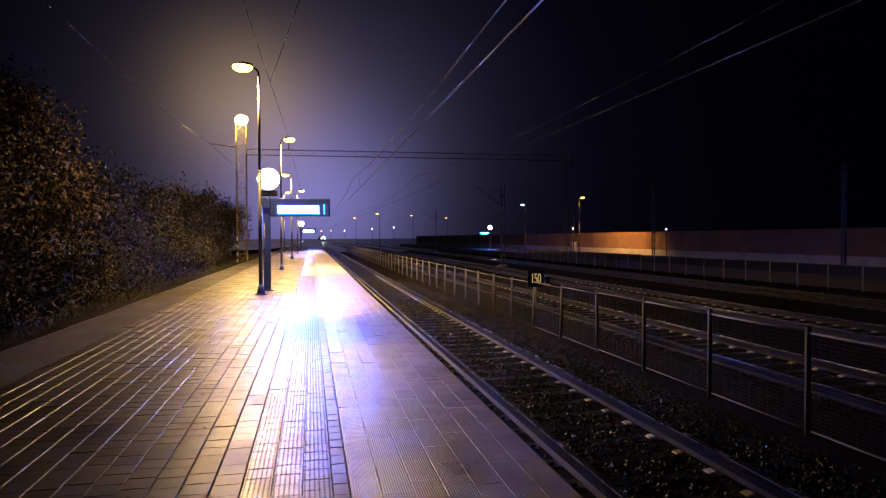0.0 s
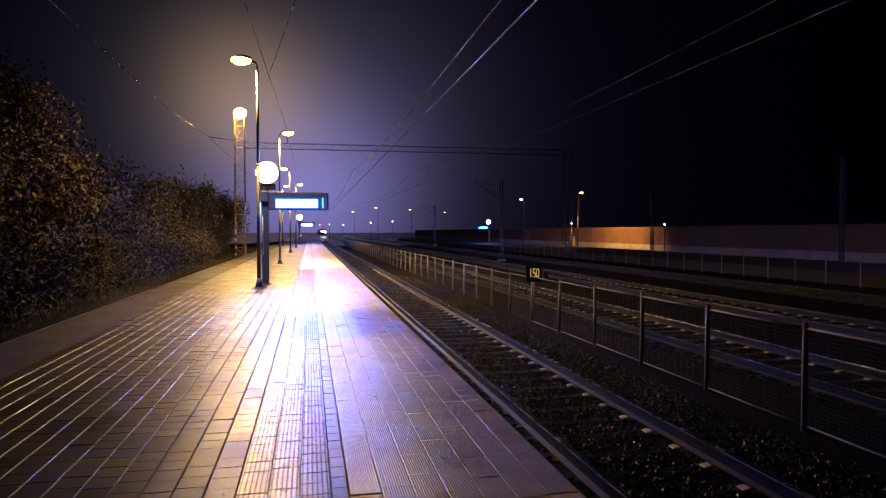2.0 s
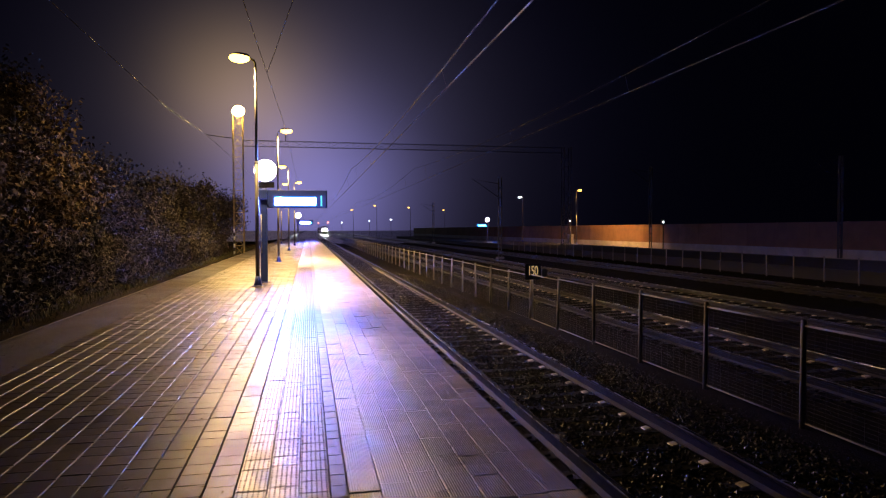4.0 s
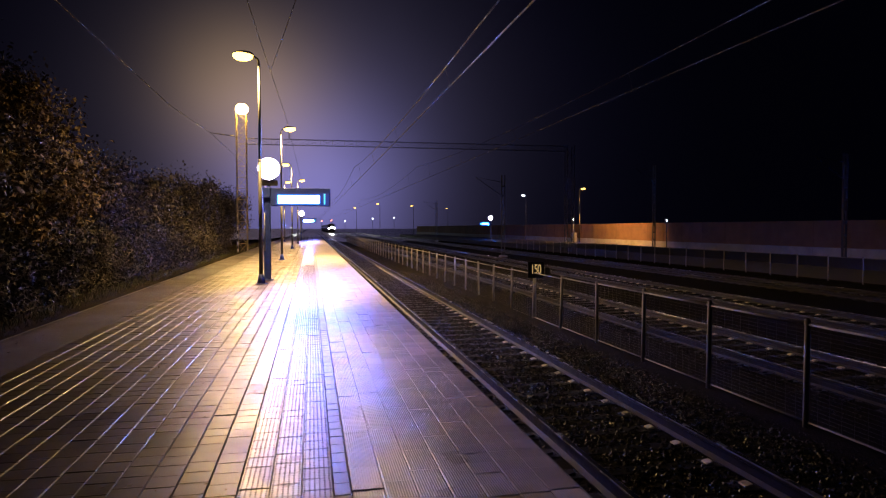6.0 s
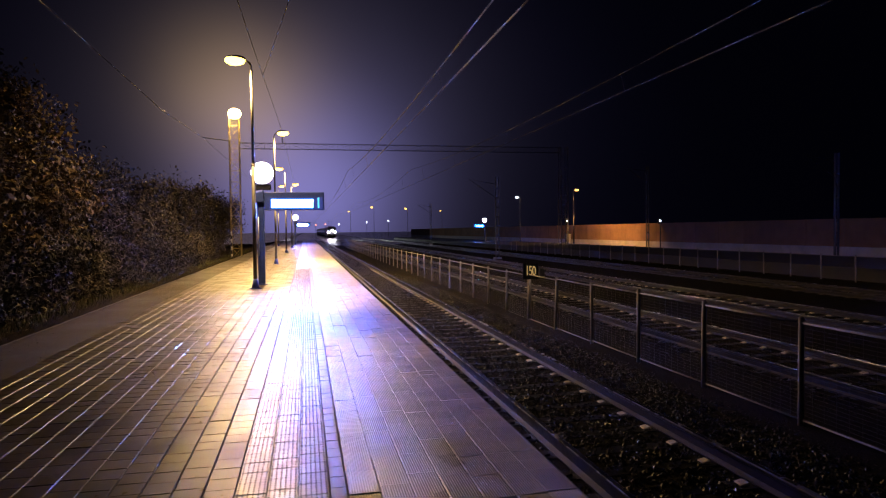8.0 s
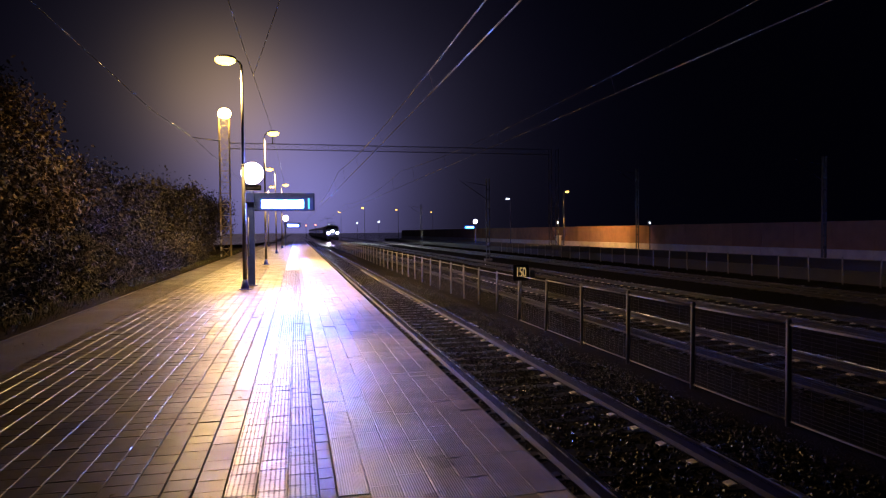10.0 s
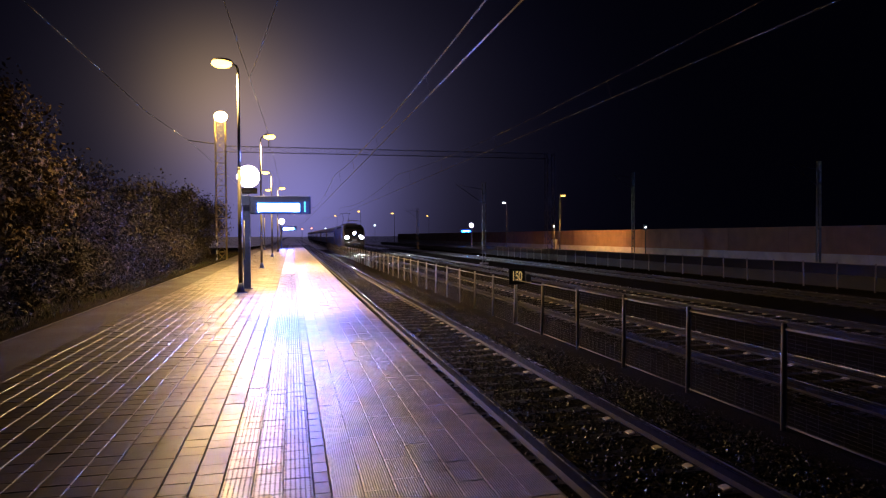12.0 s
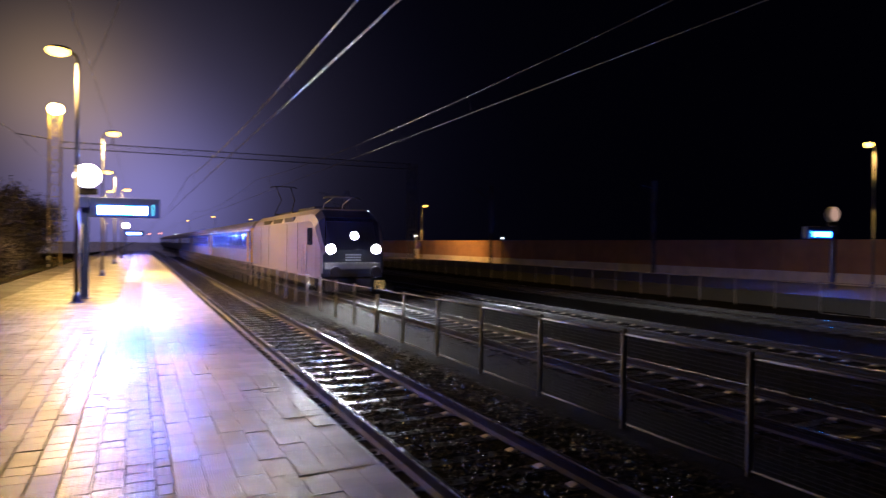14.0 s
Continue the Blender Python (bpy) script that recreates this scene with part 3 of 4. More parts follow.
def wires():
    for c in TRACKS[:2]:
        spans = [-9.0 + 60.0 * i for i in range(8)]
        r = root("overhead_line", (0, 0, 0), "overhead contact line with messenger wire and droppers", "overhead line", "overhead lines")
        bm = fresh()
        z_c = 5.2 if c < 5 else 5.3
        tube(bm, (c, spans[0], z_c), (c, spans[-1], z_c), 0.011 if c > 5 else 0.015, None, 6)
        part("contact_wire", bm, M_WIRE, r)
        bm = fresh()
        drops = []
        pts = []
        for a, b in zip(spans, spans[1:]):
            for k in range(12):
                u = k / 12
                z = z_c + 0.42 + 0.75 * (2 * u - 1) ** 2
                pts.append((c - 0.12, a + (b - a) * u, z))
                if k % 2 == 1:
                    drops.append(((c - 0.12, a + (b - a) * u, z), (c, a + (b - a) * u, z_c)))
        pipe(bm, pts, 0.010 if c > 5 else 0.014, 6)
        part("messenger_wire", bm, M_WIRE, r)
        for a, b in drops:
            bm = fresh()
            tube(bm, a, b, 0.005, 0.005, 4)
            part("dropper", bm, M_WIRE, r)
    for pts in ([(-2.7, -20, 9.6), (-1.95, 27.7, 9.2), (-1.66, 44, 9.18), (-1.6, 51, 9.22), (-1.6, 111, 9.4)], [(3.0, 1.0, 10.2), (-0.30, 22, 9.47), (-1.38, 29, 9.12), (-1.86, 32.5, 9.19)],
                [(-7.3, -20, 9.2), (-7.3, 10, 8.5), (-7.3, 37, 8.2), (-7.3, 51, 8.74), (-7.3, 110, 9.0)]):
        bm = fresh()
        pipe(bm, pts, 0.014, 6)
        thing("feeder_wire", bm, M_GALV, "thin overhead feeder wire above the platform side", "wire", "feeder wires")


# ---- fences, one with the number board ----
def fence_run(x, drop, first, count, label):
    r = root("mesh_fence", (0, 0, 0), label, "fence", "mesh fences")
    bm = fresh()
    tube(bm, (0, 0, -0.95), (0, 0, 0.54), 0.036, 0.036, 10)
    tube(bm, (0, 0, 0.54), (0, 0, 0.56), 0.040, 0.022, 10)
    post = mesh_of("post", bm, M_POST)
    bm = fresh()
    n = 24
    for i in range(n + 1):
        z = -0.72 + 1.19 * i / n
        tube(bm, (0, 0.03, z), (0, 2.02, z), 0.0018, 0.0018, 4)
    for i in range(1, 11):
        tube(bm, (0.004, 2.05 * i / 11, -0.74), (0.004, 2.05 * i / 11, 0.48), 0.0022, 0.0022, 4)
    mesh_panel = mesh_of("mesh_panel", bm, M_MESH)
    bm = fresh()
    tube(bm, (0, 0, 0.485), (0, 2.05, 0.485), 0.016, 0.016, 8)
    rail = mesh_of("fence_rail", bm, M_POST)
    bm = fresh()
    tube(bm, (0, 0, -0.74), (0, 2.05, -0.74), 0.012, 0.012, 8)
    low_rail = mesh_of("bottom_rail", bm, M_POST)
    for i in range(count):
        y = first + 2.05 * i
        dz = -0.10 * max(0, min(1, (y - 11) / 8)) - drop
        for me, nm in ((post, "post"), (mesh_panel, "mesh_panel"), (rail, "fence_rail"), (low_rail, "bottom_rail")):
            o = new(nm, me)
            o.parent, o.location = r, (x, y, dz)
            if nm == "post":
                o.rotation_euler = (radians(random.uniform(-1.0, 1.0)), radians(random.uniform(-1.2, 1.2)), 0)


def fence():
    fence_run(FENCE_X, 0.0, -1.12, 58, "low grey galvanised mesh fence between the tracks")
    fence_run(24.6, 0.12, 9.0, 34, "low mesh fence in the dark before the far platform")
    b = root("number_board", (FENCE_X + 0.03, 17.25, -0.07), "black board with yellow figures 150, given a glow, above the fence", "sign")
    bm = fresh()
    box(bm, -0.225, -0.012, 0.37, 0.225, 0.012, 0.82, 0.006)
    brd = part("board", bm, M_SIGNFACE, b, "square black board")
    text_mesh("figures", "150", 0.30, M_SIGNTEXT, b, pose(0, -0.016, 0.60, 90, 0, 0) @ Matrix.Diagonal((0.74, 1.25, 1, 1)), 0.003, "yellow figures 150 with an added glow")
    bm = fresh()
    tube(bm, (0, 0.04, -0.9), (0, 0.04, 0.80), 0.025, 0.025, 8)
    part("post", bm, M_GALV, b)
    bm = fresh()
    box(bm, 0.24, 0.0, 0.42, 0.40, 0.03, 0.66, 0.006)
    part("plate", bm, M_GALV, b, "small blank grey plate")
    b.rotation_euler = (0, 0, radians(-8))


# ---- far side: platform, noise wall, lamps ----
def far_side():
    bm = fresh()
    prism(bm, [(25.3, -1.0), (25.3, -0.36), (25.2, -0.36), (25.2, -0.30), (33.9, -0.30), (33.9, -1.0)], -20, 190)
    thing("far_platform", bm, M_FARPLAT, "dark far platform across the tracks", "platform", "", "structure")
    wall = root("wall_far", (0, 0, 0), "rust-brown noise barrier on a pale concrete plinth", "wall", "", "structure")
    bm = fresh()
    box(bm, 0, 0, 0, 0.14, 3.96, 2.20, 0.012)
    panel = mesh_of("panel", bm, M_WALL)
    bm = fresh()
    box(bm, -0.06, 0, 0, 0.22, 3.98, 0.93, 0.012)
    plinth = mesh_of("plinth", bm, M_PLINTH)
    bm = fresh()
    box(bm, -0.02, -0.05, 0, 0.16, 0.05, 3.16, 0.01)
    post = mesh_of("post", bm, M_WALL)
    for i in range(70):
        y = -20 + 4.0 * i
        x = 41.5
        for me, nm, z in ((panel, "panel", 0.02), (plinth, "plinth", -0.92), (post, "post", -0.92)):
            o = new(nm, me)
            o.parent, o.location = wall, (x, y, z)
    lamp_post(33.2, 77.7, 6.85, 1, "tall grey lamp post with a sodium lantern on the far platform", G_FARSOD, -0.30)
    lamp_post(33.4, 20.6, 7.1, -1, "tall grey lamp post with a sodium lantern on the far platform", G_SODIUM, -0.30)
    lamp_post(33.2, 98.8, 7.0, -1, "tall grey lamp post with a pale lantern on the far platform", G_WHITE, -0.30)
    for x, y, h in ((15.9, 53.3, 7.0), (36.0, 64.4, 9.2), (36.0, 38.8, 7.6), (22.5, 118.0, 7.5)):
        catenary_mast(x, y, h, "dark steel catenary mast beside the tracks")


def marker_post():
    r = root("marker_post", (-5.25, 49.5, -0.12), "slim black and white banded marker post by the platform edge", "marker post")
    for k in range(7):
        bm = fresh()
        tube(bm, (0, 0, 0.27 * k), (0, 0, 0.27 * (k + 1)), 0.05, 0.05, 10)
        part("band", bm, M_GUTTER if k % 2 == 0 else M_BLACK, r, "white band" if k % 2 == 0 else "black band")


def cabinet():
    r = root("trackside_cabinet", (40.7, 97.5, -0.92), "pale grey electrical cabinet before the noise barrier", "cabinet")
    bm = fresh()
    box(bm, -0.35, -0.45, 0.1, 0.35, 0.45, 1.7, 0.03)
    part("body", bm, M_PLINTH, r)
    bm = fresh()
    box(bm, -0.42, -0.50, 1.70, 0.42, 0.50, 1.78, 0.02)
    part("lid", bm, M_PLINTH, r)
    bm = fresh()
    box(bm, -0.362, -0.38, 0.22, -0.352, 0.38, 1.6, 0.003)
    part("door", bm, M_GREYCAR, r)
    bm = fresh()
    box(bm, -0.40, -0.50, 0.0, 0.40, 0.50, 0.1, 0.02)
    part("base", bm, M_CONC, r)


def far_lights():
    spots = [(15.4, 150, 7.4, G_FARSOD), (25.5, 165, 7.5, G_FARSOD), (12.5, 186, 7.5, G_FARSOD), (48, 230, 8.8, G_FARSOD)]
    for x, y, z, g in spots:
        o = lamp_post(x, y, z + 0.6, -1, "distant street lamp with a sodium lantern", g)
        o.location.z = -0.9
    for x, y, z, g, kind in ((11.2, 225, 4.0, G_WHITE, "white"), (20.6, 225, 4.7, G_WHITE, "white"), (28.0, 225, 5.1, G_WHITE, "white"),
                             (6.0, 205, 3.9, G_RED, "red"), (2.9, 190, 3.6, G_RED, "red"), (34.6, 83.0, 2.75, G_WHITE, "white"), (36.8, 63.2, 2.4, G_WHITE, "white")):
        s = root("signal_light", (x, y, 0), "small %s light on a slim post beside the track" % kind, "signal light", "signal lights")
        bm = fresh()
        tube(bm, (0, 0, -0.9), (0, 0, z), 0.06, 0.05, 8)
        part("post", bm, M_MASTP, s)
        bm = fresh()
        box(bm, -0.2, 0.0, z - 0.32, 0.2, 0.16, z + 0.32, 0.03)
        part("backboard", bm, M_BLACK, s)
        bm = fresh()
        k = y / 200.0
        tube(bm, (0, 0.0, z), (0, -0.05, z), 0.06 + 0.14 * k, 0.05 + 0.12 * k, 14)
        part("lens", bm, g, s, "glowing %s lens" % kind)


# ---- trees and shrubs on the left ----
def leaf_cloud(centres, n, size, rng):
    """Leaves scattered round the ends of twigs."""
    k = rng.integers(0, len(centres), n)
    c = np.array(centres)[k]
    p = c[:, :3] + rng.normal(0, 1, (n, 3)) * c[:, 3:4] * 0.5 * np.array([1, 1, 1.1])
    s = size * (0.6 + 0.8 * rng.random(n))[:, None]
    a = rng.normal(0, 1, (n, 3))
    a /= np.linalg.norm(a, axis=1)[:, None]
    b = np.cross(a, rng.normal(0, 1, (n, 3)))
    b /= np.linalg.norm(b, axis=1)[:, None]
    V = np.stack([p - a * s, p + b * s * 0.55, p + a * s, p - b * s * 0.55], 1).reshape(-1, 3)
    F = [(4 * i, 4 * i + 1, 4 * i + 2, 4 * i + 3) for i in range(n)]
    return V, F


def tree(x, y, h, width, leaves, size, mat, label, seed, category="tree", low=0.15, name="tree"):
    rng = np.random.default_rng(seed)
    r = root(name, (x, y, -0.35), label, category)
    bm = fresh()
    pts = [Vector((0, 0, 0))]
    for i in range(6):
        pts.append(pts[-1] + Vector((rng.normal(0, 0.12), rng.normal(0, 0.12), h * 0.86 / 6)))
    rad = [0.024 * h * (1 - 0.14 * i) * (0.75 if name == "shrub" else 1) for i in range(7)]
    for a, b, r0, r1 in zip(pts, pts[1:], rad, rad[1:]):
        tube(bm, a, b, r0, r1, 9)
    part("trunk", bm, M_BARK, r, "rough tapered trunk")
    bm = fresh()
    centres = []
    for i in range(int(16 + h * 3)):
        u = low + (1 - low) * (i + rng.random()) / int(16 + h * 3)
        k = min(5, int(u * 6))
        p0 = pts[k].lerp(pts[k + 1], u * 6 - k) if u < 1 else pts[-1]
        a = rng.random() * 6.28
        reach = width * (0.45 + 0.55 * rng.random()) * (1.05 - 0.85 * abs(u - 0.35) ** 1.2)
        tip = p0 + Vector((math.cos(a) * reach, math.sin(a) * reach, reach * (0.25 + 0.4 * rng.random())))
        mid = p0.lerp(tip, 0.55) + Vector((0, 0, 0.1 * reach))
        tube(bm, p0, mid, 0.030, 0.018, 5)
        tube(bm, mid, tip, 0.018, 0.006, 5)
        for w in (0.45, 0.75, 1.0):
            q = p0.lerp(tip, w)
            centres.append((q.x, q.y, q.z, 0.24 * width + 0.05))
            # hanging twigs
            centres.append((q.x + rng.normal(0, 0.15), q.y + rng.normal(0, 0.15), q.z - 0.35 * rng.random() * width * 0.6, 0.20 * width))
    tagged(part("branchwork", bm, M_BARK, r, "thin bare limbs and twigs"), kind="stuff")
    V, F = leaf_cloud(centres, leaves, size, rng)
    me = bpy.data.meshes.new("crown")
    me.from_pydata(V.tolist(), [], F)
    me.materials.append(mat)
    ob = new("crown", me)
    ob.parent = r
    ob["label"] = "loose uneven crown of small leaves"
    return r


def plants():
    tree(-7.9, 20.4, 7.1, 2.0, 15000, 0.062, M_LEAF, "birch-like tree with yellowing leaves beside the platform", 3)
    tree(-8.6, 17.3, 8.3, 2.3, 13000, 0.062, M_LEAF, "tall tree with drooping yellow-brown foliage", 5)
    tree(-7.3, 14.3, 4.6, 1.9, 9000, 0.06, M_LEAF2, "dark bushy tree beside the platform", 8)
    far = [(-8.2, 27.5, 4.4, 2.2), (-9.2, 33.0, 5.6, 2.6), (-8.4, 40.0, 5.4, 2.5), (-8.0, 47.0, 5.4, 2.3), (-9.0, 56.0, 6.2, 2.8), (-8.6, 66.0, 6.0, 2.6), (-9.0, 78.0, 6.2, 2.8), (-10.5, 24.0, 5.0, 2.2)]
    for i, (x, y, h, w) in enumerate(far):
        tree(x, y, h, w, 7000, 0.085, M_LEAF2, "dark leafy tree behind the platform edge", 20 + i)
    for i in range(14):
        y = 9.5 + 3.1 * i
        tree(-6.2 - 0.5 * random.random(), y, 1.6 + 0.9 * random.random(), 0.95, 2600, 0.05, M_LEAF2, "low tangled shrub along the platform edge", 50 + i, "shrub", 0.05, "shrub")
    rng = np.random.default_rng(12)
    n = 9000
    y = 6 + 60 * rng.random(n) ** 1.5
    x = -4.85 - 2.0 * rng.random(n) ** 1.4
    hgt = 0.05 + 0.16 * rng.random(n) * np.minimum(1, (-4.7 - x) * 1.5 + 0.2)
    a = rng.random(n) * 6.28
    d = np.stack([np.cos(a) * 0.012, np.sin(a) * 0.012, np.zeros(n)], 1)
    p = np.stack([x, y, np.where(x > -5.6, -0.09, -0.28)], 1)
    lean = np.stack([rng.normal(0, 0.05, n), rng.normal(0, 0.05, n), hgt], 1)
    V = np.stack([p - d, p + d, p + lean], 1).reshape(-1, 3)
    me = bpy.data.meshes.new("verge_grass")
    me.from_pydata(V.tolist(), [], [(3 * i, 3 * i + 1, 3 * i + 2) for i in range(n)])
    me.materials.append(M_GRASS)
    tagged(new("verge_grass", me), "ragged grass and weeds along the platform edge", "grass", "", "stuff")


def litter():
    rng = np.random.default_rng(31)
    pieces = []
    for k in range(170):
        x, y = -4.5 + 4.0 * rng.random(), 4.0 + 16 * rng.random() ** 1.4
        a, r = rng.random() * 6.28, 0.012 + 0.018 * rng.random()
        c, d = math.cos(a) * r, math.sin(a) * r
        v = np.array([(-c, -d, 0.003), (d * 0.6, -c * 0.6, 0.008), (c, d, 0.004), (-d * 0.6, c * 0.6, 0.010)]) + (x, y, 0.002)
        pieces.append((v, [(0, 1, 2, 3)]))
    many("fallen_leaves", pieces, M_LEAF, "small wet fallen leaves scattered on the paving", "leaves")


# ---- the train ----
def body_loop(half, z_low, z_side, z_top, inset):
    return [(-half, z_low), (half, z_low), (half, z_side), (half - inset * 0.35, z_side + (z_top - z_side) * 0.55), (half - inset, z_top), (-half + inset, z_top), (-half + inset * 0.35, z_side + (z_top - z_side) * 0.55), (-half, z_side)]


def bogie(name, y, parent, wheels=(-1.3, 1.3)):
    bm = fresh()
    for s in (-1, 1):
        box(bm, s * 0.98 - 0.08, y - 1.9, 0.42, s * 0.98 + 0.08, y + 1.9, 0.68, 0.03)
    box(bm, -0.9, y - 0.25, 0.40, 0.9, y + 0.25, 0.70, 0.03)
    b = part(name, bm, M_UNDER, parent, "grimy bogie frame")
    for w in wheels:
        for s in (-1, 1):
            bm = fresh()
            tube(bm, (s * 0.70, y + w, 0.46), (s * 0.83, y + w, 0.46), 0.46, 0.46, 24)
            part("wheel", bm, M_UNDER, b)


def locomotive():
    r = root("locomotive", (0, 0, 0), "boxy electric locomotive with silver-grey sides and three bright headlights", "locomotive")
    L = 18.4
    # stations along the body: (y, half width, z bottom, z side, z top)
    st = [(0.30, 1.30, 0.95, 1.75, 1.95), (0.42, 1.40, 0.80, 2.05, 2.35), (0.95, 1.48, 0.78, 2.90, 3.36), (1.55, 1.49, 0.78, 3.15, 3.68), (2.2, 1.49, 0.78, 3.20, 3.76),
          (L - 2.2, 1.49, 0.78, 3.20, 3.76), (L - 1.55, 1.49, 0.78, 3.15, 3.68), (L - 0.95, 1.48, 0.78, 2.90, 3.36), (L - 0.42, 1.40, 0.80, 2.05, 2.35), (L - 0.30, 1.30, 0.95, 1.75, 1.95)]
    bm = fresh()
    rings = [[bm.verts.new((x, y, z)) for x, z in body_loop(h, a, b, c, 0.42)] for y, h, a, b, c in st]
    for k, (p, q) in enumerate(zip(rings, rings[1:])):
        for i in range(8):
            f = bm.faces.new((p[i], p[(i + 1) % 8], q[(i + 1) % 8], q[i]))
            f.material_index = 1 if k in (0, 1, 2, 6, 7, 8) and i in (3, 4, 5) else 0
    f0 = bm.faces.new(rings[0])
    f1 = bm.faces.new(rings[-1][::-1])
    f0.material_index = f1.material_index = 1
    bmesh.ops.recalc_face_normals(bm, faces=bm.faces)
    part("body", bm, [M_SILVER, M_FRONT], r, "silver-grey steel body, sloped cab fronts coloured dark as unlit")
    for s in (-1, 1):
        for y in (4.2, 6.6, 11.6, 14.1):
            bm = fresh()
            box(bm, s * 1.495 - 0.006, y - 0.02, 0.95, s * 1.495 + 0.006, y + 0.02, 3.2)
            part("panel_seam", bm, M_UNDER, r)
        bm = fresh()
        y0, y1 = 2.35, 3.0
        box(bm, s * 1.495 - 0.008, y0, 1.05, s * 1.495 + 0.008, y1, 3.0, 0.006)
        part("cab_door", bm, M_SILVER, r, "silver cab door")
        bm = fresh()
        box(bm, s * 1.50 - 0.010, 1.30, 2.15, s * 1.50 + 0.006, 2.2, 2.9, 0.01)
        part("cab_side_window", bm, M_GLASS, r, "dark cab side window")
        for y in (2.28, 3.08):
            bm = fresh()
            tube(bm, (s * 1.54, y, 0.9), (s * 1.54, y, 2.2), 0.018, 0.018, 8)
            part("handrail", bm, M_GALV, r, "upright handrail")
        for k in range(3):
            bm = fresh()
            box(bm, s * 1.41 - 0.05, 5.2 + 3.0 * k, 3.20, s * 1.41 + 0.05, 7.4 + 3.0 * k, 3.48, 0.02)
            part("roof_grille", bm, M_UNDER, r, "dark ventilation grille")
        bm = fresh()
        box(bm, s * 1.38 - 0.06, 1.1, 0.40, s * 1.38 + 0.06, L - 1.1, 0.78, 0.03)
        part("skirt", bm, M_UNDER, r, "grimy side skirt")
    # front
    bm = fresh()
    vs = [bm.verts.new(p) for p in ((-1.20, 0.36, 2.12), (1.20, 0.36, 2.12), (1.05, 0.93, 3.34), (-1.05, 0.93, 3.34), (-1.20, 0.44, 2.10), (1.20, 0.44, 2.10), (1.05, 1.00, 3.30), (-1.05, 1.00, 3.30))]
    for f in ((0, 1, 2, 3), (7, 6, 5, 4), (0, 4, 5, 1), (1, 5, 6, 2), (2, 6, 7, 3), (3, 7, 4, 0)):
        bm.faces.new([vs[i] for i in f])
    part("windscreen", bm, M_GLASS, r, "dark windscreen")
    for x, z, rad in ((-0.99, 1.99, 0.19), (0.99, 1.99, 0.19), (0.03, 2.56, 0.155)):
        bm = fresh()
        tube(bm, (x, 0.40, z), (x, 0.20, z), rad + 0.05, rad + 0.04, 20)
        h = part("headlight", bm, M_BLACK, r, "round headlight")
        bm = fresh()
        tube(bm, (x, 0.202, z), (x, 0.180, z), rad, rad * 0.9, 20)
        part("lens", bm, G_HEAD, h, "glaring white headlight lens")
    bm = fresh()
    for i in range(3):
        box(bm, -0.34, 0.268, 1.50 + 0.11 * i, 0.36, 0.285, 1.56 + 0.11 * i)
    part("front_lettering", bm, M_GALV, r, "pale bars of lettering")
    for s in (-1, 1):
        bm = fresh()
        tube(bm, (s * 0.87, 0.35, 1.05), (s * 0.87, -0.12, 1.05), 0.10, 0.10, 14)
        tube(bm, (s * 0.87, -0.12, 1.05), (s * 0.87, -0.17, 1.05), 0.23, 0.22, 18)
        part("buffer", bm, M_UNDER, r, "round buffer")
    bm = fresh()
    box(bm, -1.2, 0.35, 0.22, 1.2, 0.45, 0.75, 0.03)
    part("snow_plough", bm, M_UNDER, r, "dark track guard")
    bm = fresh()
    box(bm, -1.36, 0.30, 0.80, 1.36, 0.42, 0.98, 0.02)
    part("buffer_beam", bm, M_UNDER, r, "dark buffer beam")
    # roof
    bm = fresh()
    box(bm, -0.75, 4.0, 3.74, 0.75, 7.5, 3.96, 0.05)
    box(bm, -0.75, 9.0, 3.74, 0.75, 12.5, 3.92, 0.05)
    part("roof_equipment", bm, M_UNDER, r, "grey roof equipment")
    bm = fresh()
    for s in (-0.5, 0.5):
        pipe(bm, [(s, 15.2, 4.0), (s * 0.8, 13.6, 4.8), (s * 0.9, 15.0, 5.72)], 0.03)
    pipe(bm, [(-0.85, 15.0, 5.66), (-0.6, 15.0, 5.74), (0.6, 15.0, 5.74), (0.85, 15.0, 5.66)], 0.03)
    pipe(bm, [(-0.5, 15.2, 4.0), (0.5, 15.2, 4.0)], 0.04)
    part("pantograph", bm, M_UNDER, r, "raised pantograph")
    bm = fresh()
    for x in (-0.45, 0.45):
        pipe(bm, [(x, 3.6, 3.74), (x, 3.4, 4.05), (x * 0.9, 2.0, 4.26)], 0.025)
    pipe(bm, [(-0.85, 2.0, 4.22), (-0.6, 2.0, 4.30), (0.6, 2.0, 4.30), (0.85, 2.0, 4.22)], 0.035)
    part("folded_pantograph", bm, M_GALV, r, "folded pantograph with a bare metal head")
    bm = fresh()
    box(bm, -1.24, 0.262, 1.14, 1.24, 0.31, 1.42, 0.02)
    part("front_band", bm, M_GREYFRONT, r, "grey band below the headlights")
    bogie("bogie", 4.2, r)
    bogie("bogie", L - 4.2, r)
    return r


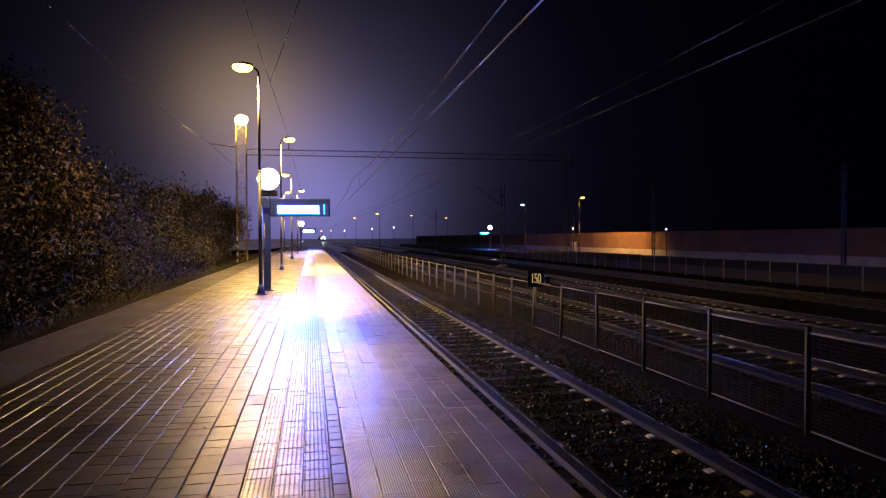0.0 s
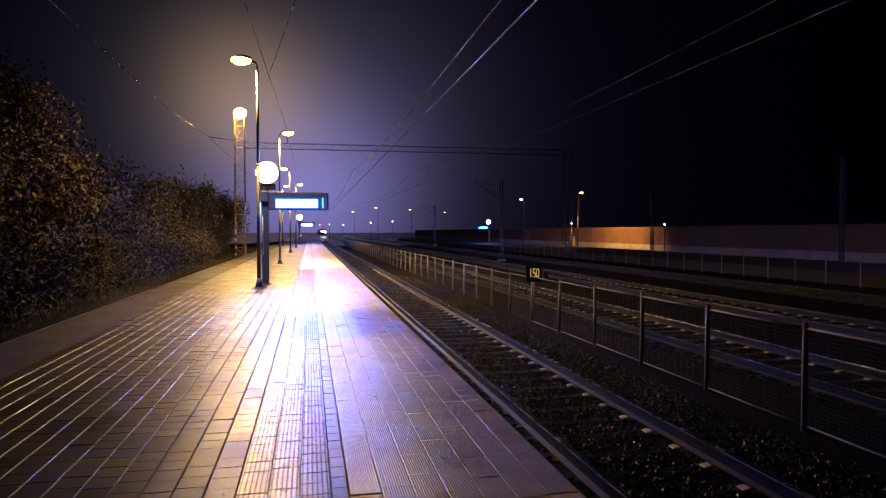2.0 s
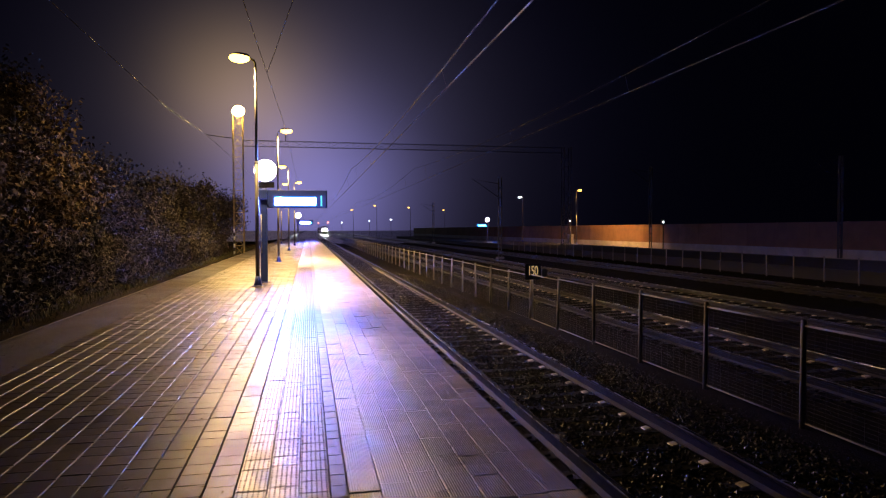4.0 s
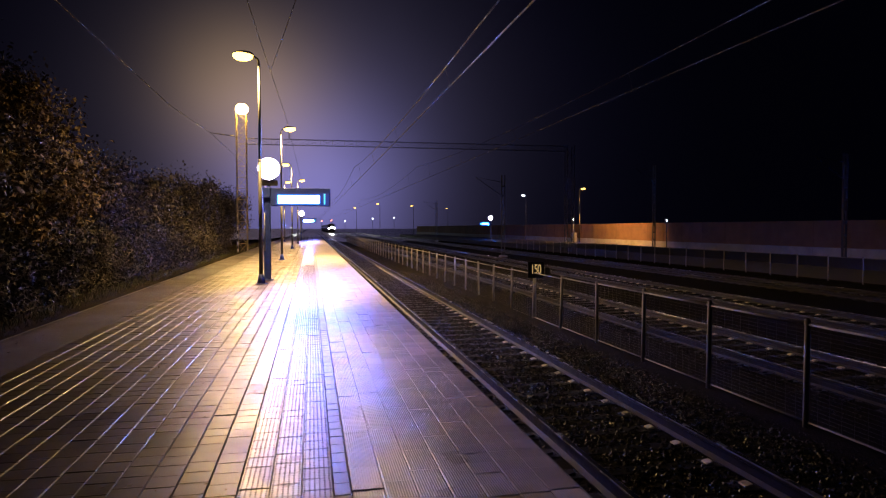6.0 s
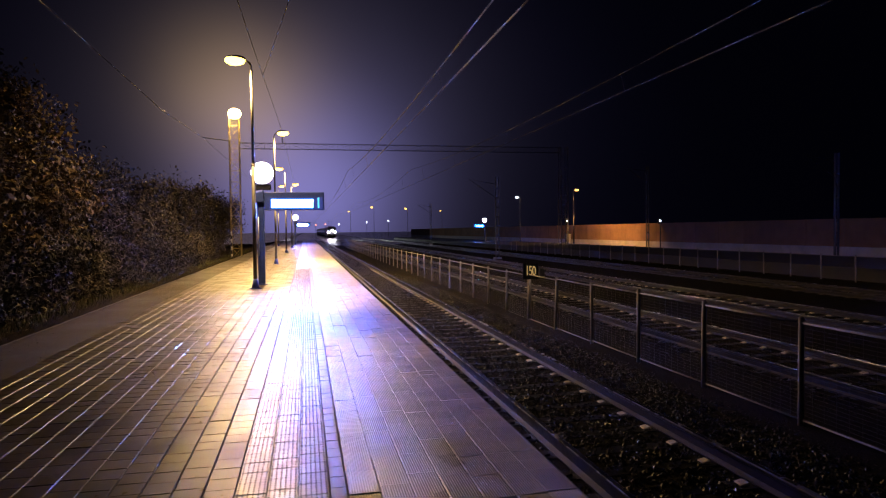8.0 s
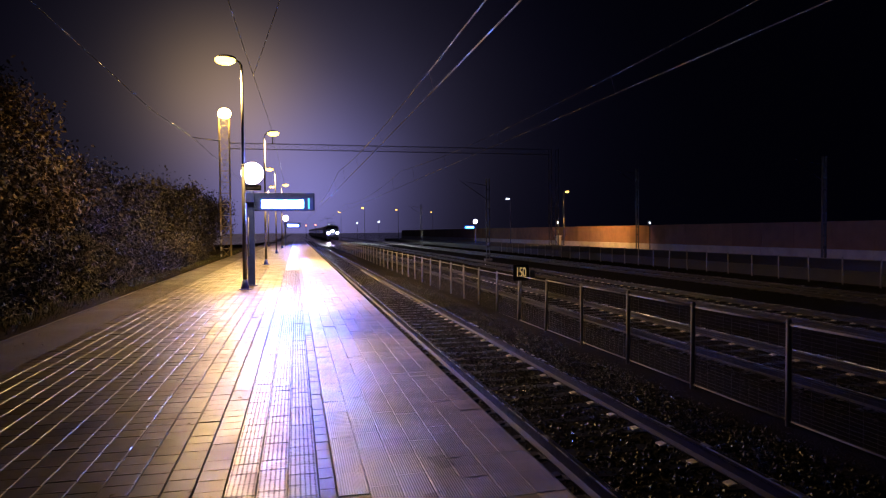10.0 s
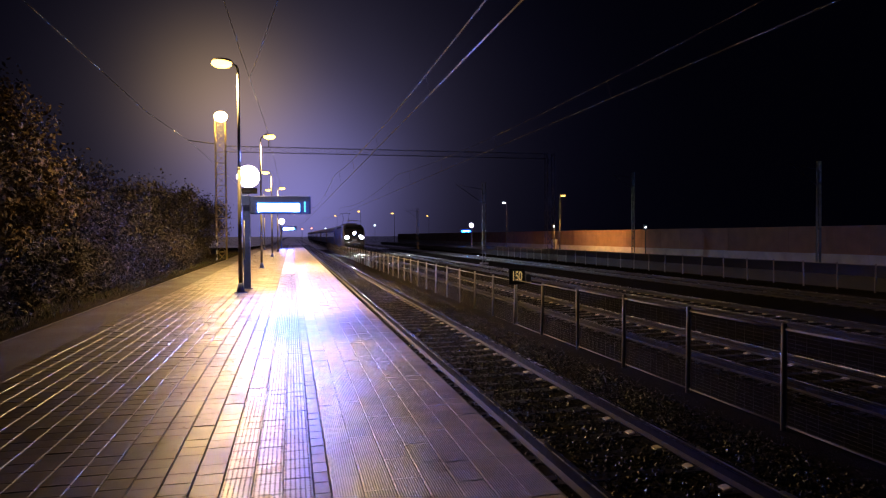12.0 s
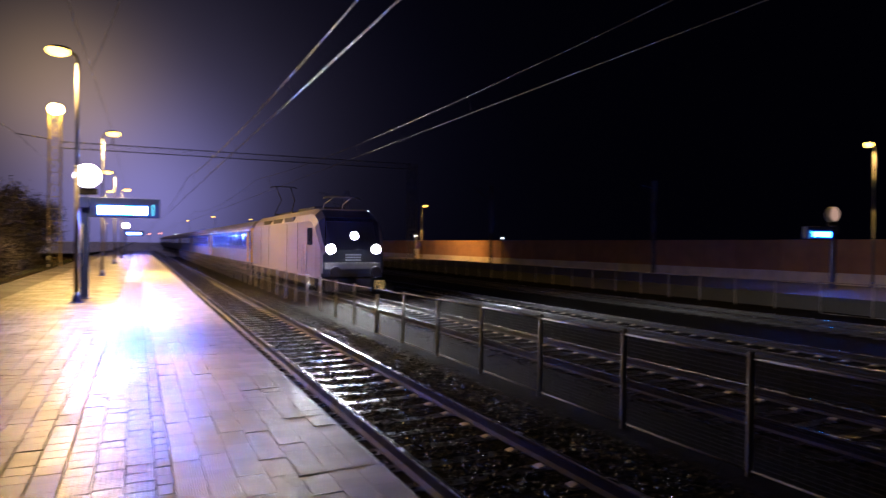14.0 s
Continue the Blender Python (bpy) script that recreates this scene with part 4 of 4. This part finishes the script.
def coach(first):
    r = root("coach", (0, 0, 0), "blue and grey passenger coach with yellow ends" if first else "dark blue and grey passenger coach", "coach", "train coaches")
    L = 26.1
    bm = fresh()
    prism(bm, [(-1.41, 0.85), (1.41, 0.85), (1.42, 1.75), (-1.42, 1.75)], 0.1, L)
    part("lower_side", bm, M_GREYCAR, r, "pale grey lower body")
    bm = fresh()
    prism(bm, [(-1.42, 1.753), (1.42, 1.753), (1.40, 3.00), (-1.40, 3.00)], 0.1, L)
    part("window_band", bm, M_BLUECAR, r, "dark blue window band")
    bm = fresh()
    prism(bm, [(-1.40, 3.003), (1.40, 3.003), (1.34, 3.30), (1.05, 3.62), (0.5, 3.78), (-0.5, 3.78), (-1.05, 3.62), (-1.34, 3.30)], 0.1, L)
    part("roof", bm, M_ROOF, r, "rounded grey roof")
    for s in (-1, 1):
        bm = fresh()
        # lamp sheen along the roof edge is put into the gutter's white
        prism(bm, [(s * 1.425 - 0.02, 3.02), (s * 1.425 + 0.03, 3.02), (s * 1.425 + 0.005, 3.14), (s * 1.425 - 0.02, 3.14)], 0.1, L)
        part("gutter", bm, M_GUTTER, r, "roof gutter, white for its lamp sheen")
        for k in range(11):
            y = 2.2 + 2.0 * k
            bm = fresh()
            box(bm, s * 1.412 - 0.02, y, 1.98, s * 1.412 + 0.006, y + 1.45, 2.78, 0.008)
            w = part("window", bm, M_GLASS, r, "dark coach window")
            if (k * 7 + (3 if first else 0)) % 3 == 0:
                bm = fresh()
                box(bm, s * 1.416 - 0.006, y + 0.12, 2.25, s * 1.416 + 0.006, y + 1.33, 2.58, 0.004)
                part("reflection_pane", bm, G_WINDOW, w, "bluish window reflection put in as a glowing pane")
        for y in (0.5, L - 1.3):
            bm = fresh()
            box(bm, s * 1.426 - 0.02, y, 0.9, s * 1.426 + 0.004, y + 0.85, 2.95, 0.01)
            part("door", bm, M_YELCAR if first or y > 5 else M_BLUECAR, r, "yellow end door" if first else "")
    for y in (0.06, L + 0.004):
        bm = fresh()
        box(bm, -1.36, y, 0.9, 1.36, y + 0.03, 3.2, 0.01)
        part("end_wall", bm, M_YELCAR, r, "yellow end wall")
    bm = fresh()
    box(bm, -1.0, 5.5, 0.35, 1.0, L - 5.5, 0.85, 0.05)
    part("underframe", bm, M_UNDER, r, "grimy underframe boxes")
    bogie("bogie", 3.2, r)
    bogie("bogie", L - 3.2, r)
    return r


# ---- paving, piece by piece ----
def tile_mesh(name, w, l, mat, bev=0.006, h=0.03, drop=None, bev_y=None):
    """A paving tile with chamfered upper edges, centred, top at z = 0."""
    bm = fresh()
    a, b = w / 2, l / 2
    drop, e = drop or bev, bev_y or bev
    lo = [bm.verts.new(p) for p in ((-a, -b, -h), (a, -b, -h), (a, b, -h), (-a, b, -h))]
    mi = [bm.verts.new(p) for p in ((-a, -b, -drop), (a, -b, -drop), (a, b, -drop), (-a, b, -drop))]
    up = [bm.verts.new(p) for p in ((-a + bev, -b + e, 0), (a - bev, -b + e, 0), (a - bev, b - e, 0), (-a + bev, b - e, 0))]
    for p, q in ((lo, mi), (mi, up)):
        for i in range(4):
            bm.faces.new((p[i], p[(i + 1) % 4], q[(i + 1) % 4], q[i]))
    bm.faces.new(up)
    return mesh_of(name, bm, mat)


def tactile_mesh():
    """A pale tile with six rows of low studs, coloured dark for their shaded near sides."""
    me = tile_mesh("tactile_tile", 0.198, 0.1985, [M_TACT, M_STUD], 0.004)
    bm = fresh()
    bm.from_mesh(me)
    for i in range(6):
        for j in range(6):
            x, y = -0.0825 + 0.033 * i, -0.0825 + 0.033 * j
            r = 0.0088 + 0.0016 * math.sin(7.3 * i + 4.1 * j)
            tube(bm, (x, y, -0.001), (x, y, 0.0016), r, r * 0.78, 6, 1)
    bm.to_mesh(me)
    bm.free()
    return me


def ribbed_mesh(w, l):
    me = tile_mesh("ribbed_slab", w, l, M_SLAB, 0.002)
    bm = fresh()
    bm.from_mesh(me)
    n, cuts = 12, 4
    step = (w - 0.006) / n
    b = l / 2 - 0.003
    lines = []
    for i in range(n * cuts + 1):
        x = -w / 2 + 0.003 + step * i / cuts
        z = 0.0004 + 0.0016 * (1 - math.cos(2 * math.pi * i / cuts))
        lines.append((bm.verts.new((x, -b, z)), bm.verts.new((x, b, z))))
    for p, q in zip(lines, lines[1:]):
        bm.faces.new((p[0], q[0], q[1], p[1])).smooth = True
    bm.to_mesh(me)
    bm.free()
    return me


def pave(parent, name, me, columns, length, y0, y1, part_y, rng, uneven, label):
    """Lays rows of pieces; those up to part_y are parts, the rest is joined."""
    v0 = np.array([v.co for v in me.vertices])
    f0 = [tuple(p.vertices) for p in me.polygons]
    rest = []
    count = 0
    for x in columns:
        y = y0 - length * rng.random()
        while y < y1:
            yc = y + length / 2
            dz = rng.normal(0, uneven)
            tx, ty = rng.normal(0, 0.006, 2)
            if part_y[0] < yc < part_y[1] and count < 300:
                o = new(name, me)
                o.parent = parent
                o.location = (x, yc, dz)
                o.rotation_euler = (tx, ty, rng.normal(0, 0.004))
                count += 1
            else:
                v = v0.copy()
                v[:, 2] += dz + v0[:, 1] * tx - v0[:, 0] * ty
                rest.append((v + (x, yc, 0), f0))
            y += length
    many(name + "_field", rest, list(me.materials), label, "paving", parent, [p.use_smooth for p in me.polygons], [p.material_index for p in me.polygons])


def paving(parent):
    rng = np.random.default_rng(7)
    brick = tile_mesh("paving_brick", 0.199, 0.1995, M_BRICK, 0.0075, drop=0.0050, bev_y=0.004)
    pave(parent, "paving_brick", brick, [-0.582 - 0.2025 * i for i in range(15)], 0.2015, PLAT_START + 0.2, 60, (3.6, 6.8), rng, 0.0014, "square wet paving bricks in straight rows")
    brick_far = tile_mesh("paving_brick", 0.199, 0.60, M_BRICK, 0.0075, drop=0.0050, bev_y=0.004)
    pave(parent, "long_paving_brick", brick_far, [-0.582 - 0.2025 * i for i in range(15)], 0.603, 60.5, PLAT_END, (0, 0), rng, 0.001, "far wet paving rows")
    tact = tactile_mesh()
    pave(parent, "tactile_tile", tact, (-0.379, -0.177, 0.025), 0.2, 1.5, 30, (3.4, 22.0), rng, 0.0012, "studded tactile guidance tiles")
    plain = tile_mesh("tactile_tile", 0.198, 0.198, M_TACT, 0.004)
    pave(parent, "far_tactile_tile", plain, (-0.379, -0.177, 0.025), 0.2, 30.2, PLAT_END, (0, 0), rng, 0.001, "far tactile guidance tiles")
    pave(parent, "rear_tactile_tile", plain, (-0.379, -0.177, 0.025), 0.2, PLAT_START + 0.2, 1.1, (0, 0), rng, 0.001, "tactile guidance tiles")
    block = tile_mesh("border_brick", 0.112, 0.198, M_BLOCK, 0.006)
    pave(parent, "border_brick", block, (0.184,), 0.2, PLAT_START + 0.2, PLAT_END, (3.4, 40), rng, 0.0014, "narrow pale border bricks")
    slab = ribbed_mesh(0.2080, 0.3985)
    pave(parent, "ribbed_slab", slab, [0.349 + 0.209 * i for i in range(4)], 0.40, 1.5, 45, (3.2, 20), rng, 0.0016, "ribbed grey platform slabs")
    square = ribbed_mesh(0.2080, 0.1985)
    pave(parent, "square_slab", square, [0.349 + 0.209 * i for i in range(4, 7)], 0.20, 1.5, 45, (3.2, 20), rng, 0.0018, "square ribbed slabs along the platform edge")
    slab_far = tile_mesh("ribbed_slab", 0.206, 0.398, M_SLAB, 0.005)
    pave(parent, "far_ribbed_slab", slab_far, [0.349 + 0.209 * i for i in range(7)], 0.40, 45.4, PLAT_END, (0, 0), rng, 0.001, "far grey platform slabs")
    pave(parent, "rear_ribbed_slab", slab_far, [0.349 + 0.209 * i for i in range(7)], 0.40, PLAT_START + 0.4, 0.7, (0, 0), rng, 0.001, "grey platform slabs")


# ---- build ----
ground()
ballast()
platform = platform_body()
edge_coping(platform)
tracks()
lamp_post(-1.50, 20.44, 6.78, -1, "tall grey platform lamp post with a sodium lantern")
lamp_post(-1.54, 35.70, 6.88, 1, "tall grey platform lamp post with a sodium lantern")
lamp_post(-1.54, 54.85, 6.78, -1, "tall grey platform lamp post with a sodium lantern")
lamp_post(-1.43, 72.35, 6.74, 1, "tall grey platform lamp post with a sodium lantern")
lamp_post(-3.2, 82.0, 7.2, 1, "tall grey platform lamp post with a sodium lantern")
platform_sign(-1.40, 21.94, "dark blue departure sign with lit clock and glowing screen")
platform_sign(-1.35, 90.0, "distant departure sign with lit clock and glowing screen")
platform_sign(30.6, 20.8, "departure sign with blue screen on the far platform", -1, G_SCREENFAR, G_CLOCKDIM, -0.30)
platform_sign(30.0, 108.0, "distant blue departure sign with lit clock on the far platform", -1, G_SCREENFAR, G_CLOCK, -0.30)
portal()
wires()
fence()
far_side()
far_lights()
marker_post()
cabinet()
plants()
litter()
loco = locomotive()
coaches = [coach(True)]
for i in range(6):
    coaches.append(copy_thing(coaches[0], pose(0, 0, 0)))
paving(platform)


def motions():
    """The train runs towards the camera at a steady 31.4 m/s on the second track."""
    def run(back):
        return [(float(t), pose(TRACKS[1], 26.5 + 31.4 * (14 - t) + back, RAIL_TOP)) for t in range(15)]

    walk(loco, run(0.0))
    for i, c in enumerate(coaches):
        walk(c, run(18.9 + 26.5 * i))


motions()
